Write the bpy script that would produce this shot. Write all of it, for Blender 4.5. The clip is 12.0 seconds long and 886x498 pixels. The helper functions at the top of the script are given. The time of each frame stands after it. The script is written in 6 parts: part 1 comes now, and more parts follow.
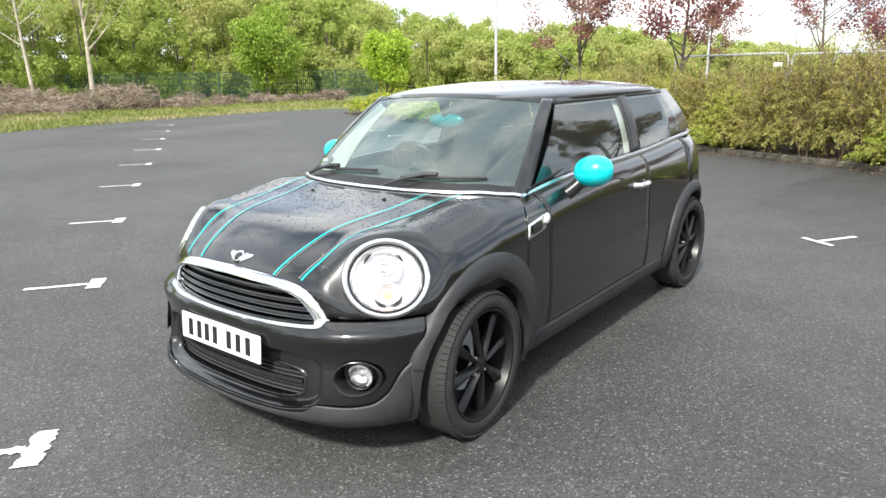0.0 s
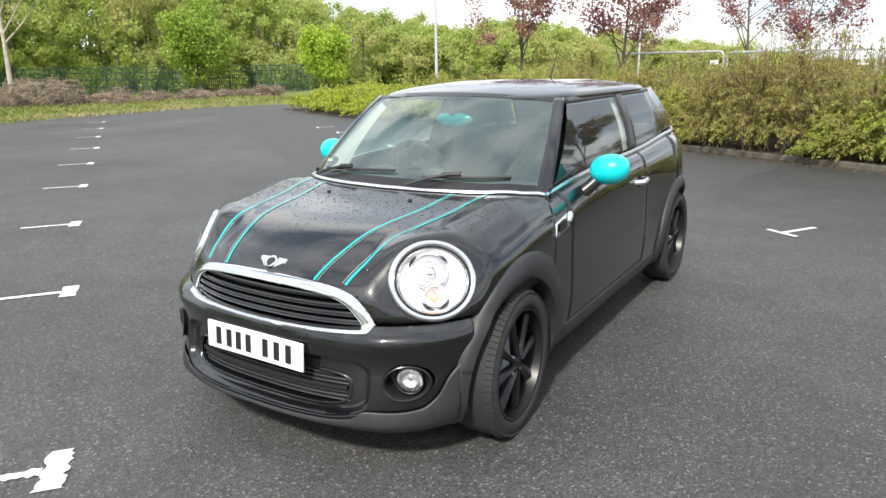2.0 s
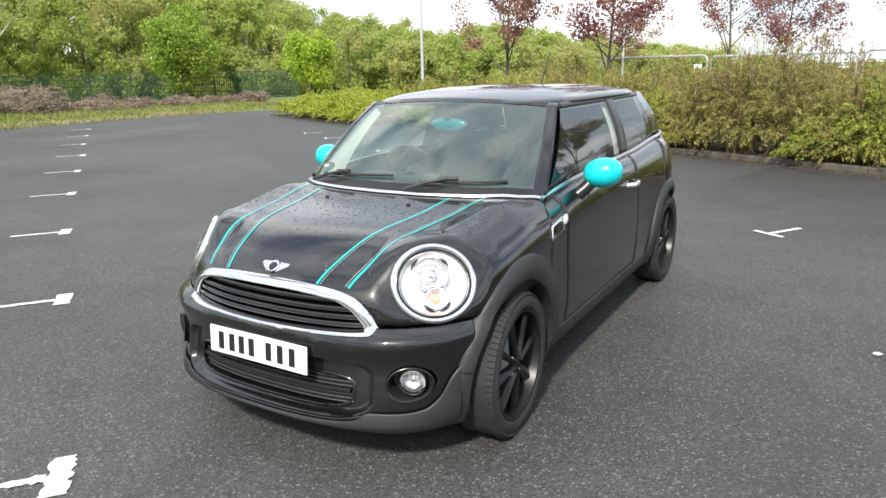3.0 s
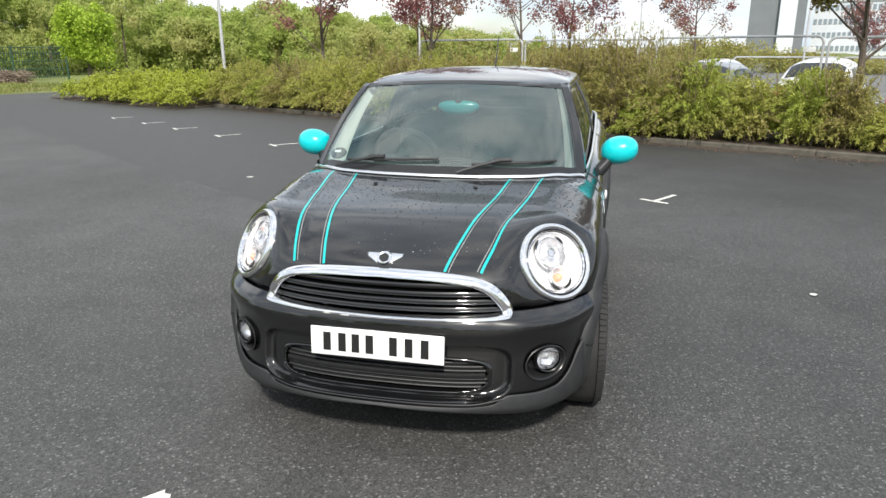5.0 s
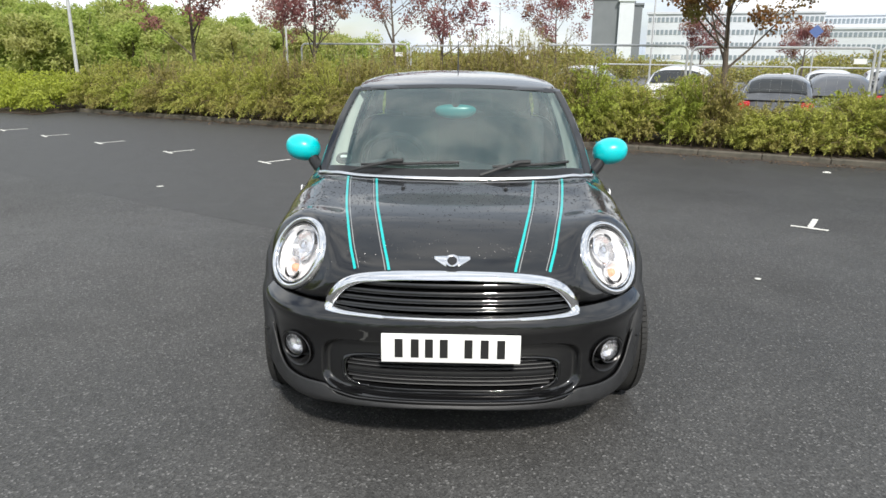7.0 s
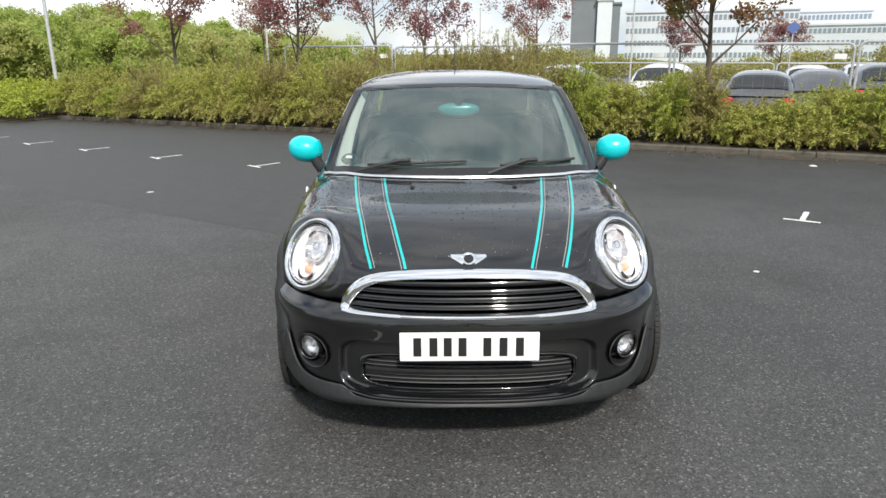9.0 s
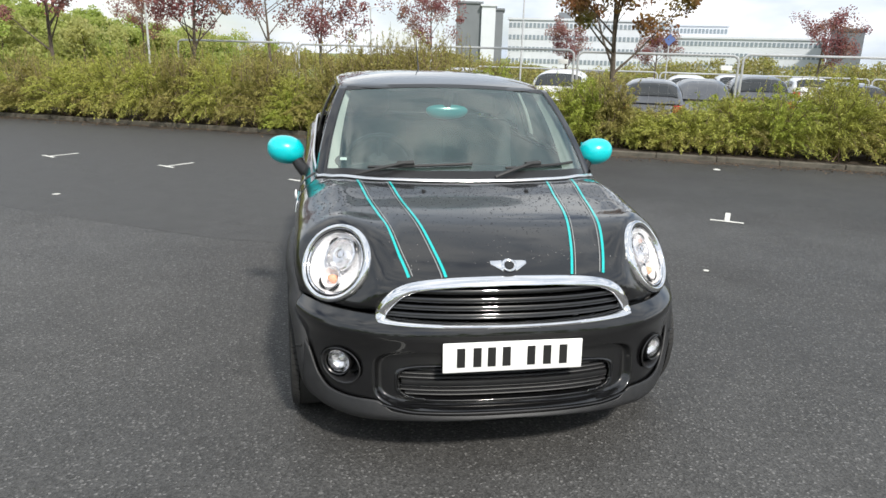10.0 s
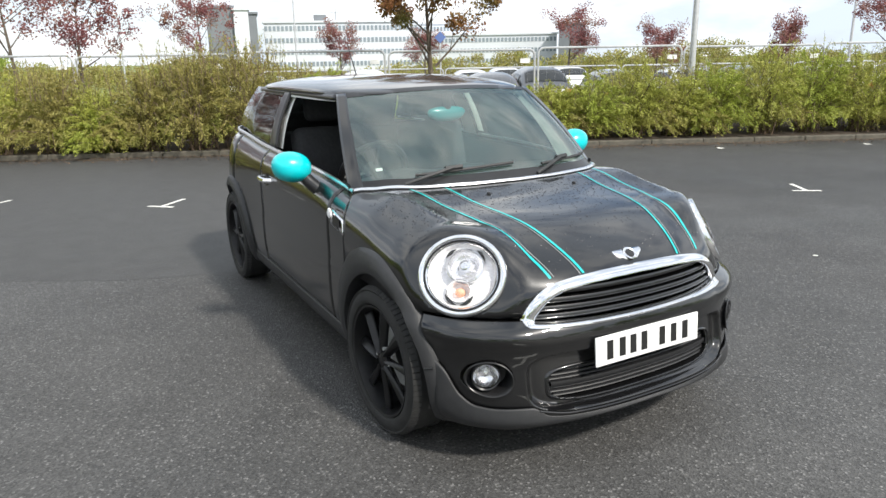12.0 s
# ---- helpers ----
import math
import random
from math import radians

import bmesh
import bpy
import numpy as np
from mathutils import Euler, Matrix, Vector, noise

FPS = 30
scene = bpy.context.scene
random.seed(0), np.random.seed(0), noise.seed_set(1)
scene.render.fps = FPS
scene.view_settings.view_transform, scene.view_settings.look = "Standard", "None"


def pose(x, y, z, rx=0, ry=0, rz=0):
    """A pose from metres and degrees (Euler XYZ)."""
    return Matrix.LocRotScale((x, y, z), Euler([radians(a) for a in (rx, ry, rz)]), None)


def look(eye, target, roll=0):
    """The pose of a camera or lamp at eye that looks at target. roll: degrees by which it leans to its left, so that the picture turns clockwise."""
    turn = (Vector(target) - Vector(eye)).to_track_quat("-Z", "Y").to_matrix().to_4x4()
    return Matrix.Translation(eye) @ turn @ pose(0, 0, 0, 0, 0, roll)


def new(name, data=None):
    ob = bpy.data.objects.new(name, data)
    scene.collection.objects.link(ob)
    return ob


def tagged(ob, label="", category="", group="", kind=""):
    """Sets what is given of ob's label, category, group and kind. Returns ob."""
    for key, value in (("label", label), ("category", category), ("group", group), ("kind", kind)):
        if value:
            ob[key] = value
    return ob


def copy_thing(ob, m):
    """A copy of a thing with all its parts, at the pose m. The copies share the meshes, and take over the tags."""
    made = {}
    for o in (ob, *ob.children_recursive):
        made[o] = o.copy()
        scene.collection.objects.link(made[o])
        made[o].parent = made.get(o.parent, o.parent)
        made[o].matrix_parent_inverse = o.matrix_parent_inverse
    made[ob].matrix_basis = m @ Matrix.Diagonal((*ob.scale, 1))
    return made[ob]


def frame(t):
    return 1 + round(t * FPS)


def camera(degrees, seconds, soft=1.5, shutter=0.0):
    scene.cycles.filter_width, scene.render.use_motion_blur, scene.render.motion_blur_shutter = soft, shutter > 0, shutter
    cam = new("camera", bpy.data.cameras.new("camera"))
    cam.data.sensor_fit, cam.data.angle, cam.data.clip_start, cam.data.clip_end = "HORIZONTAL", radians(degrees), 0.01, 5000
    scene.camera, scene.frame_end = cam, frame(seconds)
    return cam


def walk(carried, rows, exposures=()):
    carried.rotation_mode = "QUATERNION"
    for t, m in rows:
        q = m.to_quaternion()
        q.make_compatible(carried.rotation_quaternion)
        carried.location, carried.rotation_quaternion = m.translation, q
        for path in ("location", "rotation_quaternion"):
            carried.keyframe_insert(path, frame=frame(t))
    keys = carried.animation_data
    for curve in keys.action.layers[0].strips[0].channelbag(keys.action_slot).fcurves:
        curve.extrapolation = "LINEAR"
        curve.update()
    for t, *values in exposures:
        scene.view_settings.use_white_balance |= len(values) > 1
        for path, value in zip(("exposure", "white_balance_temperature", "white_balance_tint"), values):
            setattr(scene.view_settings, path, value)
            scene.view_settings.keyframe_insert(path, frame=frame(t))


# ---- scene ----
# ---------------------------------------------------------------- camera
cam = camera(65.9, 12.0, soft=1.5)
ROWS = [
    (0.0, 2.290, -2.133, 1.477, 38.12, -14.67, -1.21),
    (0.5, 2.076, -2.262, 1.490, 34.87, -15.36, -1.15),
    (1.0, 1.945, -2.300, 1.501, 33.28, -15.49, -0.76),
    (1.5, 1.927, -2.332, 1.502, 32.57, -15.27, -0.65),
    (2.0, 1.944, -2.354, 1.502, 32.45, -15.14, -0.93),
    (2.5, 1.928, -2.367, 1.503, 32.25, -15.00, -0.98),
    (3.0, 1.923, -2.420, 1.509, 31.28, -14.77, -1.22),
    (3.2, 1.885, -2.462, 1.512, 30.15, -14.80, -1.15),
    (4.8, 0.918, -2.857, 1.531, 15.50, -16.40, -0.90),
    (5.0, 0.776, -2.895, 1.531, 13.15, -16.51, -0.30),
    (5.5, 0.457, -2.924, 1.531, 8.03, -16.96, -0.77),
    (6.0, 0.206, -2.993, 1.534, 3.83, -16.39, -0.02),
    (6.5, 0.052, -3.024, 1.535, 1.62, -16.25, 0.29),
    (7.0, 0.022, -3.015, 1.530, 1.33, -16.15, 0.55),
    (9.0, -0.100, -3.015, 1.517, -0.08, -16.03, -0.28),
    (9.5, -0.345, -2.936, 1.500, -5.48, -16.93, 0.43),
    (10.0, -0.656, -2.872, 1.506, -9.95, -15.85, 1.69),
    (10.5, -1.022, -2.823, 1.506, -15.47, -16.05, -1.35),
    (11.0, -1.339, -2.678, 1.489, -19.53, -15.79, -2.15),
    (11.5, -1.591, -2.523, 1.478, -23.99, -16.19, -0.83),
    (12.0, -1.822, -2.390, 1.493, -28.85, -15.58, -0.99),
]
walk(cam, [(t, pose(x, y, z, 90 + pitch, 0, yaw) @ pose(0, 0, 0, 0, 0, roll)) for t, x, y, z, yaw, pitch, roll in ROWS],
     exposures=[(0.0, 0.84), (1.0, 0.68), (2.5, 0.58), (5.0, 0.31), (6.5, 0.19), (9.5, 0.18), (10.5, 0.23), (12.0, 0.42)])

# ---------------------------------------------------------------- sky and sun
SUN_AZ, SUN_EL = radians(166), radians(44)      # azimuth clockwise from +y
sun_way = Vector((math.sin(SUN_AZ) * math.cos(SUN_EL), math.cos(SUN_AZ) * math.cos(SUN_EL), math.sin(SUN_EL)))
world = bpy.data.worlds.new("sky")
scene.world = world
world.use_nodes = True
wn, wl = world.node_tree.nodes, world.node_tree.links
wn.clear()
w_out = wn.new("ShaderNodeOutputWorld")
w_bg = wn.new("ShaderNodeBackground")
w_sky = wn.new("ShaderNodeTexSky")
w_sky.sky_type, w_sky.sun_disc, w_sky.sun_elevation, w_sky.sun_rotation = "NISHITA", False, SUN_EL, SUN_AZ
w_co = wn.new("ShaderNodeTexCoord")
w_map = wn.new("ShaderNodeMapping")
w_map.inputs["Scale"].default_value = (1.0, 1.0, 2.6)
w_noise = wn.new("ShaderNodeTexNoise")
w_noise.inputs["Scale"].default_value, w_noise.inputs["Detail"].default_value, w_noise.inputs["Roughness"].default_value = 2.3, 9.0, 0.55
w_ramp = wn.new("ShaderNodeValToRGB")
w_ramp.color_ramp.elements[0].position, w_ramp.color_ramp.elements[0].color = 0.31, (0, 0, 0, 1)
w_ramp.color_ramp.elements[1].position, w_ramp.color_ramp.elements[1].color = 0.48, (1, 1, 1, 1)
w_shade = wn.new("ShaderNodeTexNoise")
w_shade.inputs["Scale"].default_value, w_shade.inputs["Detail"].default_value = 3.1, 6.0
w_tone = wn.new("ShaderNodeValToRGB")
w_tone.color_ramp.elements[0].position, w_tone.color_ramp.elements[0].color = 0.41, (5.4, 6.1, 7.0, 1)
w_tone.color_ramp.elements[1].position, w_tone.color_ramp.elements[1].color = 0.73, (12.0, 12.0, 11.8, 1)
w_mix = wn.new("ShaderNodeMix")
w_mix.data_type = "RGBA"
wl.new(w_co.outputs["Generated"], w_map.inputs["Vector"])
wl.new(w_map.outputs["Vector"], w_noise.inputs["Vector"])
wl.new(w_map.outputs["Vector"], w_shade.inputs["Vector"])
wl.new(w_noise.outputs["Fac"], w_ramp.inputs["Fac"])
wl.new(w_shade.outputs["Fac"], w_tone.inputs["Fac"])
wl.new(w_ramp.outputs["Color"], w_mix.inputs[0])
wl.new(w_sky.outputs["Color"], w_mix.inputs[6])
wl.new(w_tone.outputs["Color"], w_mix.inputs[7])
wl.new(w_mix.outputs[2], w_bg.inputs["Color"])
w_bg.inputs["Strength"].default_value = 0.12
wl.new(w_bg.outputs["Background"], w_out.inputs["Surface"])
sun = new("sun", bpy.data.lights.new("sun", "SUN"))
sun.data.energy, sun.data.angle, sun.data.color = 4.0, radians(4.5), (1.0, 0.95, 0.87)
sun.matrix_world = look(sun_way * 50, (0, 0, 0))


# ---------------------------------------------------------------- materials
def surf(name, c1, c2=None, scale=8.0, rough=0.6, metal=0.0, bump=0.0, bump_scale=60.0, coat=0.0, big=0.0, island=0.0, spec=0.5, rough_var=0.0, coat_rough=0.03, coat_ior=1.5):
    """A surface: two colours mixed by noise of that scale per metre, fine relief, an optional large blotch and a change from piece to piece."""
    m = bpy.data.materials.new(name)
    m.use_nodes = True
    n, l = m.node_tree.nodes, m.node_tree.links
    b = n["Principled BSDF"]
    b.inputs["Roughness"].default_value, b.inputs["Metallic"].default_value = rough, metal
    b.inputs["Coat Weight"].default_value, b.inputs["Coat Roughness"].default_value = coat, coat_rough
    b.inputs["Specular IOR Level"].default_value, b.inputs["Coat IOR"].default_value = spec, coat_ior
    co = n.new("ShaderNodeTexCoord")
    tex = n.new("ShaderNodeTexNoise")
    tex.inputs["Scale"].default_value, tex.inputs["Detail"].default_value = scale, 6.0
    l.new(co.outputs["Object"], tex.inputs["Vector"])
    mix = n.new("ShaderNodeMix")
    mix.data_type = "RGBA"
    mix.inputs[6].default_value = (*c1, 1)
    mix.inputs[7].default_value = (*(c2 or [v * 0.8 for v in c1]), 1)
    ramp = n.new("ShaderNodeMapRange")
    ramp.inputs["From Min"].default_value, ramp.inputs["From Max"].default_value = 0.3, 0.7
    l.new(tex.outputs["Fac"], ramp.inputs["Value"])
    fac = ramp.outputs["Result"]
    if island:
        geo = n.new("ShaderNodeNewGeometry")
        mi = n.new("ShaderNodeMix")
        mi.inputs[0].default_value = island
        l.new(fac, mi.inputs[2])
        l.new(geo.outputs["Random Per Island"], mi.inputs[3])
        fac = mi.outputs[0]
    l.new(fac, mix.inputs[0])
    col = mix.outputs[2]
    if big:
        t2 = n.new("ShaderNodeTexNoise")
        t2.inputs["Scale"].default_value, t2.inputs["Detail"].default_value = scale * 0.13, 3.0
        l.new(co.outputs["Object"], t2.inputs["Vector"])
        r2 = n.new("ShaderNodeMapRange")
        r2.inputs["From Min"].default_value, r2.inputs["From Max"].default_value = 0.3, 0.7
        r2.inputs["To Min"].default_value, r2.inputs["To Max"].default_value = 1 - big, 1 + big
        l.new(t2.outputs["Fac"], r2.inputs["Value"])
        hs = n.new("ShaderNodeHueSaturation")
        l.new(r2.outputs["Result"], hs.inputs["Value"])
        l.new(col, hs.inputs["Color"])
        col = hs.outputs["Color"]
    l.new(col, b.inputs["Base Color"])
    if rough_var:
        r3 = n.new("ShaderNodeMapRange")
        r3.inputs["To Min"].default_value, r3.inputs["To Max"].default_value = max(0.0, rough - rough_var), min(1.0, rough + rough_var)
        l.new(tex.outputs["Fac"], r3.inputs["Value"])
        l.new(r3.outputs["Result"], b.inputs["Roughness"])
    if bump:
        t4 = n.new("ShaderNodeTexNoise")
        t4.inputs["Scale"].default_value, t4.inputs["Detail"].default_value = bump_scale, 4.0
        l.new(co.outputs["Object"], t4.inputs["Vector"])
        bp = n.new("ShaderNodeBump")
        bp.inputs["Strength"].default_value, bp.inputs["Distance"].default_value = bump, 0.01
        l.new(t4.outputs["Fac"], bp.inputs["Height"])
        l.new(bp.outputs["Normal"], b.inputs["Normal"])
    return m


def leaf_stuff(name, c1, c2, c3, patch=0.5, trans=0.35):
    """Leaves: two greens by leaf, a third colour in patches of that scale, some light let through."""
    m = bpy.data.materials.new(name)
    m.use_nodes = True
    n, l = m.node_tree.nodes, m.node_tree.links
    b = n["Principled BSDF"]
    b.inputs["Roughness"].default_value = 0.55
    b.inputs["Specular IOR Level"].default_value = 0.3
    geo, co = n.new("ShaderNodeNewGeometry"), n.new("ShaderNodeTexCoord")
    mix = n.new("ShaderNodeMix")
    mix.data_type = "RGBA"
    mix.inputs[6].default_value, mix.inputs[7].default_value = (*c1, 1), (*c2, 1)
    l.new(geo.outputs["Random Per Island"], mix.inputs[0])
    tex = n.new("ShaderNodeTexNoise")
    tex.inputs["Scale"].default_value, tex.inputs["Detail"].default_value = patch, 4.0
    l.new(co.outputs["Object"], tex.inputs["Vector"])
    rr = n.new("ShaderNodeMapRange")
    rr.inputs["From Min"].default_value, rr.inputs["From Max"].default_value = 0.47, 0.68
    l.new(tex.outputs["Fac"], rr.inputs["Value"])
    m2 = n.new("ShaderNodeMix")
    m2.data_type = "RGBA"
    l.new(rr.outputs["Result"], m2.inputs[0])
    l.new(mix.outputs[2], m2.inputs[6])
    m2.inputs[7].default_value = (*c3, 1)
    l.new(m2.outputs[2], b.inputs["Base Color"])
    tr = n.new("ShaderNodeBsdfTranslucent")
    l.new(m2.outputs[2], tr.inputs["Color"])
    ms = n.new("ShaderNodeMixShader")
    ms.inputs[0].default_value = trans
    l.new(b.outputs[0], ms.inputs[1])
    l.new(tr.outputs[0], ms.inputs[2])
    l.new(ms.outputs[0], n["Material Output"].inputs["Surface"])
    return m


def glassy(name, tint, see=0.75, rough=0.01, film=0.0, haze=(0.5, 0.7, 0.65)):
    """Thin tinted glass: a clear pane whose gloss grows at grazing angles, under a film of painted haze."""
    m = bpy.data.materials.new(name)
    m.use_nodes = True
    n, l = m.node_tree.nodes, m.node_tree.links
    n.remove(n["Principled BSDF"])
    gl, tp, ms, fr = n.new("ShaderNodeBsdfGlossy"), n.new("ShaderNodeBsdfTransparent"), n.new("ShaderNodeMixShader"), n.new("ShaderNodeFresnel")
    gl.inputs["Roughness"].default_value = rough
    tp.inputs["Color"].default_value = (*tint, 1)
    fr.inputs["IOR"].default_value = see
    l.new(fr.outputs[0], ms.inputs[0])
    l.new(tp.outputs[0], ms.inputs[1])
    l.new(gl.outputs[0], ms.inputs[2])
    out = ms
    # a pale diffuse colour mixed in to paint the haze over the pane
    if film:
        df, out, co, tex, rr = n.new("ShaderNodeBsdfDiffuse"), n.new("ShaderNodeMixShader"), n.new("ShaderNodeTexCoord"), n.new("ShaderNodeTexNoise"), n.new("ShaderNodeMapRange")
        df.inputs["Color"].default_value = (*haze, 1)
        tex.inputs["Scale"].default_value, tex.inputs["Detail"].default_value = 3.0, 5.0
        rr.inputs["From Min"].default_value, rr.inputs["From Max"].default_value = 0.3, 0.7
        rr.inputs["To Min"].default_value, rr.inputs["To Max"].default_value = film * 0.75, film * 1.25
        l.new(co.outputs["Object"], tex.inputs["Vector"])
        l.new(tex.outputs["Fac"], rr.inputs["Value"])
        l.new(rr.outputs["Result"], out.inputs[0])
        l.new(ms.outputs[0], out.inputs[1])
        l.new(df.outputs[0], out.inputs[2])
    l.new(out.outputs[0], n["Material Output"].inputs["Surface"])
    return m


def asphalt_material():
    m = bpy.data.materials.new("asphalt")
    m.use_nodes = True
    n, l = m.node_tree.nodes, m.node_tree.links
    b = n["Principled BSDF"]
    co = n.new("ShaderNodeTexCoord")

    def noise_at(scale, detail=4.0, rough=0.5):
        t = n.new("ShaderNodeTexNoise")
        t.inputs["Scale"].default_value, t.inputs["Detail"].default_value, t.inputs["Roughness"].default_value = scale, detail, rough
        l.new(co.outputs["Object"], t.inputs["Vector"])
        return t.outputs["Fac"]

    def ranged(v, a, z, lo, hi):
        r = n.new("ShaderNodeMapRange")
        for k, x in (("From Min", a), ("From Max", z), ("To Min", lo), ("To Max", hi)):
            r.inputs[k].default_value = x
        l.new(v, r.inputs["Value"])
        return r.outputs["Result"]

    def mul(a, c, op="MULTIPLY"):
        x = n.new("ShaderNodeMath")
        x.operation = op
        l.new(a, x.inputs[0])
        if isinstance(c, float):
            x.inputs[1].default_value = c
        else:
            l.new(c, x.inputs[1])
        return x.outputs[0]

    grain = n.new("ShaderNodeTexVoronoi")
    grain.inputs["Scale"].default_value = 120.0
    l.new(co.outputs["Object"], grain.inputs["Vector"])
    sep = n.new("ShaderNodeSeparateColor")
    l.new(grain.outputs["Color"], sep.inputs["Color"])
    chips = ranged(sep.outputs["Red"], 0.90, 0.99, 0.0, 1.0)
    wide = ranged(noise_at(0.28, 3.0), 0.35, 0.65, 0.82, 1.16)
    mid = ranged(noise_at(2.4, 5.0), 0.3, 0.7, 0.88, 1.12)
    fine = ranged(sep.outputs["Green"], 0.0, 1.0, 0.6, 1.4)
    value = mul(mul(mul(wide, mid), fine), 0.052)
    value = mul(value, mul(chips, 0.10), "ADD")
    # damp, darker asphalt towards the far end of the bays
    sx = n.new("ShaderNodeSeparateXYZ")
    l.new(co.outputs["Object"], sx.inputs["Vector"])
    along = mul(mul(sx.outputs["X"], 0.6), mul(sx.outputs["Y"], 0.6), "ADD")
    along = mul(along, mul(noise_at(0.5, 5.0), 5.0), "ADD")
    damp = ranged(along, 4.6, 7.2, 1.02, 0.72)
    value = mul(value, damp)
    rgb = n.new("ShaderNodeCombineColor")
    for k, f in (("Red", 1.015), ("Green", 1.0), ("Blue", 0.975)):
        l.new(mul(value, f), rgb.inputs[k])
    l.new(rgb.outputs["Color"], b.inputs["Base Color"])
    l.new(ranged(noise_at(0.5, 4.0), 0.3, 0.7, 0.5, 0.72), b.inputs["Roughness"])
    b.inputs["Specular IOR Level"].default_value = 0.45
    bp = n.new("ShaderNodeBump")
    bp.inputs["Strength"].default_value, bp.inputs["Distance"].default_value = 0.55, 0.006
    l.new(grain.outputs["Distance"], bp.inputs["Height"])
    l.new(bp.outputs["Normal"], b.inputs["Normal"])
    return m


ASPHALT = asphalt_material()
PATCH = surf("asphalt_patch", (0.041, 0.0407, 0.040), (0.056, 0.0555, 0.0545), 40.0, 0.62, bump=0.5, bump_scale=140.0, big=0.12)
LINE = surf("worn_line_paint", (0.72, 0.71, 0.66), (0.48, 0.48, 0.45), 30.0, 0.7, bump=0.4, bump_scale=120.0, big=0.1)
GRASS_SOIL = surf("grass_soil", (0.10, 0.15, 0.03), (0.20, 0.20, 0.07), 1.5, 0.9, bump=0.6, bump_scale=20.0, big=0.25)
SOIL = surf("bark_mulch", (0.035, 0.025, 0.018), (0.07, 0.05, 0.035), 12.0, 0.95, bump=0.8, bump_scale=40.0)
LITTER = surf("leaf_mould", (0.060, 0.045, 0.032), (0.034, 0.028, 0.022), 9.0, 0.9, bump=0.6, bump_scale=90.0, big=0.2)
FALLEN = surf("fallen_leaves", (0.16, 0.10, 0.055), (0.08, 0.055, 0.035), 30.0, 0.85, island=0.8)
KERB = surf("concrete_kerb", (0.13, 0.115, 0.09), (0.075, 0.07, 0.055), 9.0, 0.85, bump=0.5, bump_scale=70.0, big=0.2)
GRAVEL = surf("far_tarmac", (0.16, 0.16, 0.16), (0.10, 0.10, 0.10), 0.7, 0.8, bump=0.3)
PAINT = surf("black_car_paint", (0.0032, 0.0032, 0.0036), (0.0055, 0.0055, 0.006), 300.0, 0.29, 0.0, coat=1.0, spec=0.20, coat_rough=0.012, coat_ior=1.61)
BEAD = surf("rain_water", (0.012, 0.012, 0.013), (0.02, 0.02, 0.022), 30.0, 0.22, spec=0.8)
PLASTIC = surf("grey_black_plastic", (0.017, 0.0175, 0.019), (0.025, 0.0255, 0.027), 25.0, 0.5, bump=0.15, bump_scale=400.0, spec=0.5, big=0.15)
TRIMBLACK = surf("gloss_black_trim", (0.012, 0.012, 0.013), (0.016, 0.016, 0.017), 30.0, 0.3, spec=0.5)
RUBBER = surf("tyre_rubber", (0.014, 0.014, 0.0138), (0.024, 0.0237, 0.023), 18.0, 0.8, bump=0.25, bump_scale=120.0, big=0.2)
RIM = surf("satin_black_alloy", (0.008, 0.008, 0.0085), (0.013, 0.013, 0.014), 30.0, 0.36, 0.0, spec=0.35)
CHROME = surf("chrome", (0.86, 0.86, 0.87), (0.80, 0.80, 0.81), 20.0, 0.07, 1.0, rough_var=0.03)
SATIN = surf("satin_chrome", (0.88, 0.88, 0.89), (0.80, 0.80, 0.81), 20.0, 0.30, 1.0)
CYAN = surf("cyan_gloss", (0.0, 0.58, 0.62), (0.0, 0.53, 0.58), 6.0, 0.3, coat=0.6)
# the same cyan, darkened for the shade inside the cabin
SHADECYAN = surf("shaded_cyan_gloss", (0.0, 0.26, 0.27), (0.0, 0.22, 0.24), 6.0, 0.3, coat=0.5)
STRIPE = surf("teal_stripe_vinyl", (0.0, 0.46, 0.45), (0.0, 0.40, 0.39), 15.0, 0.3, coat=0.6)
PIN = surf("grey_stripe_vinyl", (0.26, 0.27, 0.27), (0.20, 0.21, 0.21), 15.0, 0.35, coat=0.5)
PLATE = surf("white_plate", (0.86, 0.87, 0.86), (0.80, 0.81, 0.80), 9.0, 0.35, spec=0.4)
INK = surf("black_print", (0.012, 0.012, 0.012), (0.016, 0.016, 0.016), 9.0, 0.4)
CABIN = surf("cabin_plastic", (0.020, 0.021, 0.022), (0.028, 0.029, 0.030), 30.0, 0.6, bump=0.2, bump_scale=200.0)
CLOTH = surf("seat_cloth", (0.026, 0.027, 0.029), (0.040, 0.041, 0.043), 60.0, 0.9, bump=0.3, bump_scale=300.0)
LINER = surf("pale_headliner", (0.78, 0.79, 0.75), (0.72, 0.73, 0.69), 12.0, 0.85)
SILVER = surf("reflector_silver", (0.97, 0.97, 0.98), (0.88, 0.88, 0.90), 70.0, 0.22, 0.12, bump=0.5, bump_scale=90.0)
FACET = surf("facetted_mirror", (0.95, 0.95, 0.96), (0.88, 0.88, 0.90), 70.0, 0.12, 0.8, bump=0.3, bump_scale=60.0)
AMBER = surf("amber_bulb", (0.93, 0.50, 0.33), (0.88, 0.42, 0.25), 30.0, 0.2, coat=0.5)
RED = surf("red_lamp", (0.55, 0.02, 0.02), (0.42, 0.01, 0.01), 20.0, 0.2, coat=0.5)
GLASS = glassy("windscreen_glass", (0.66, 0.84, 0.80), 2.3, 0.012, 0.038, (0.44, 0.76, 0.68))
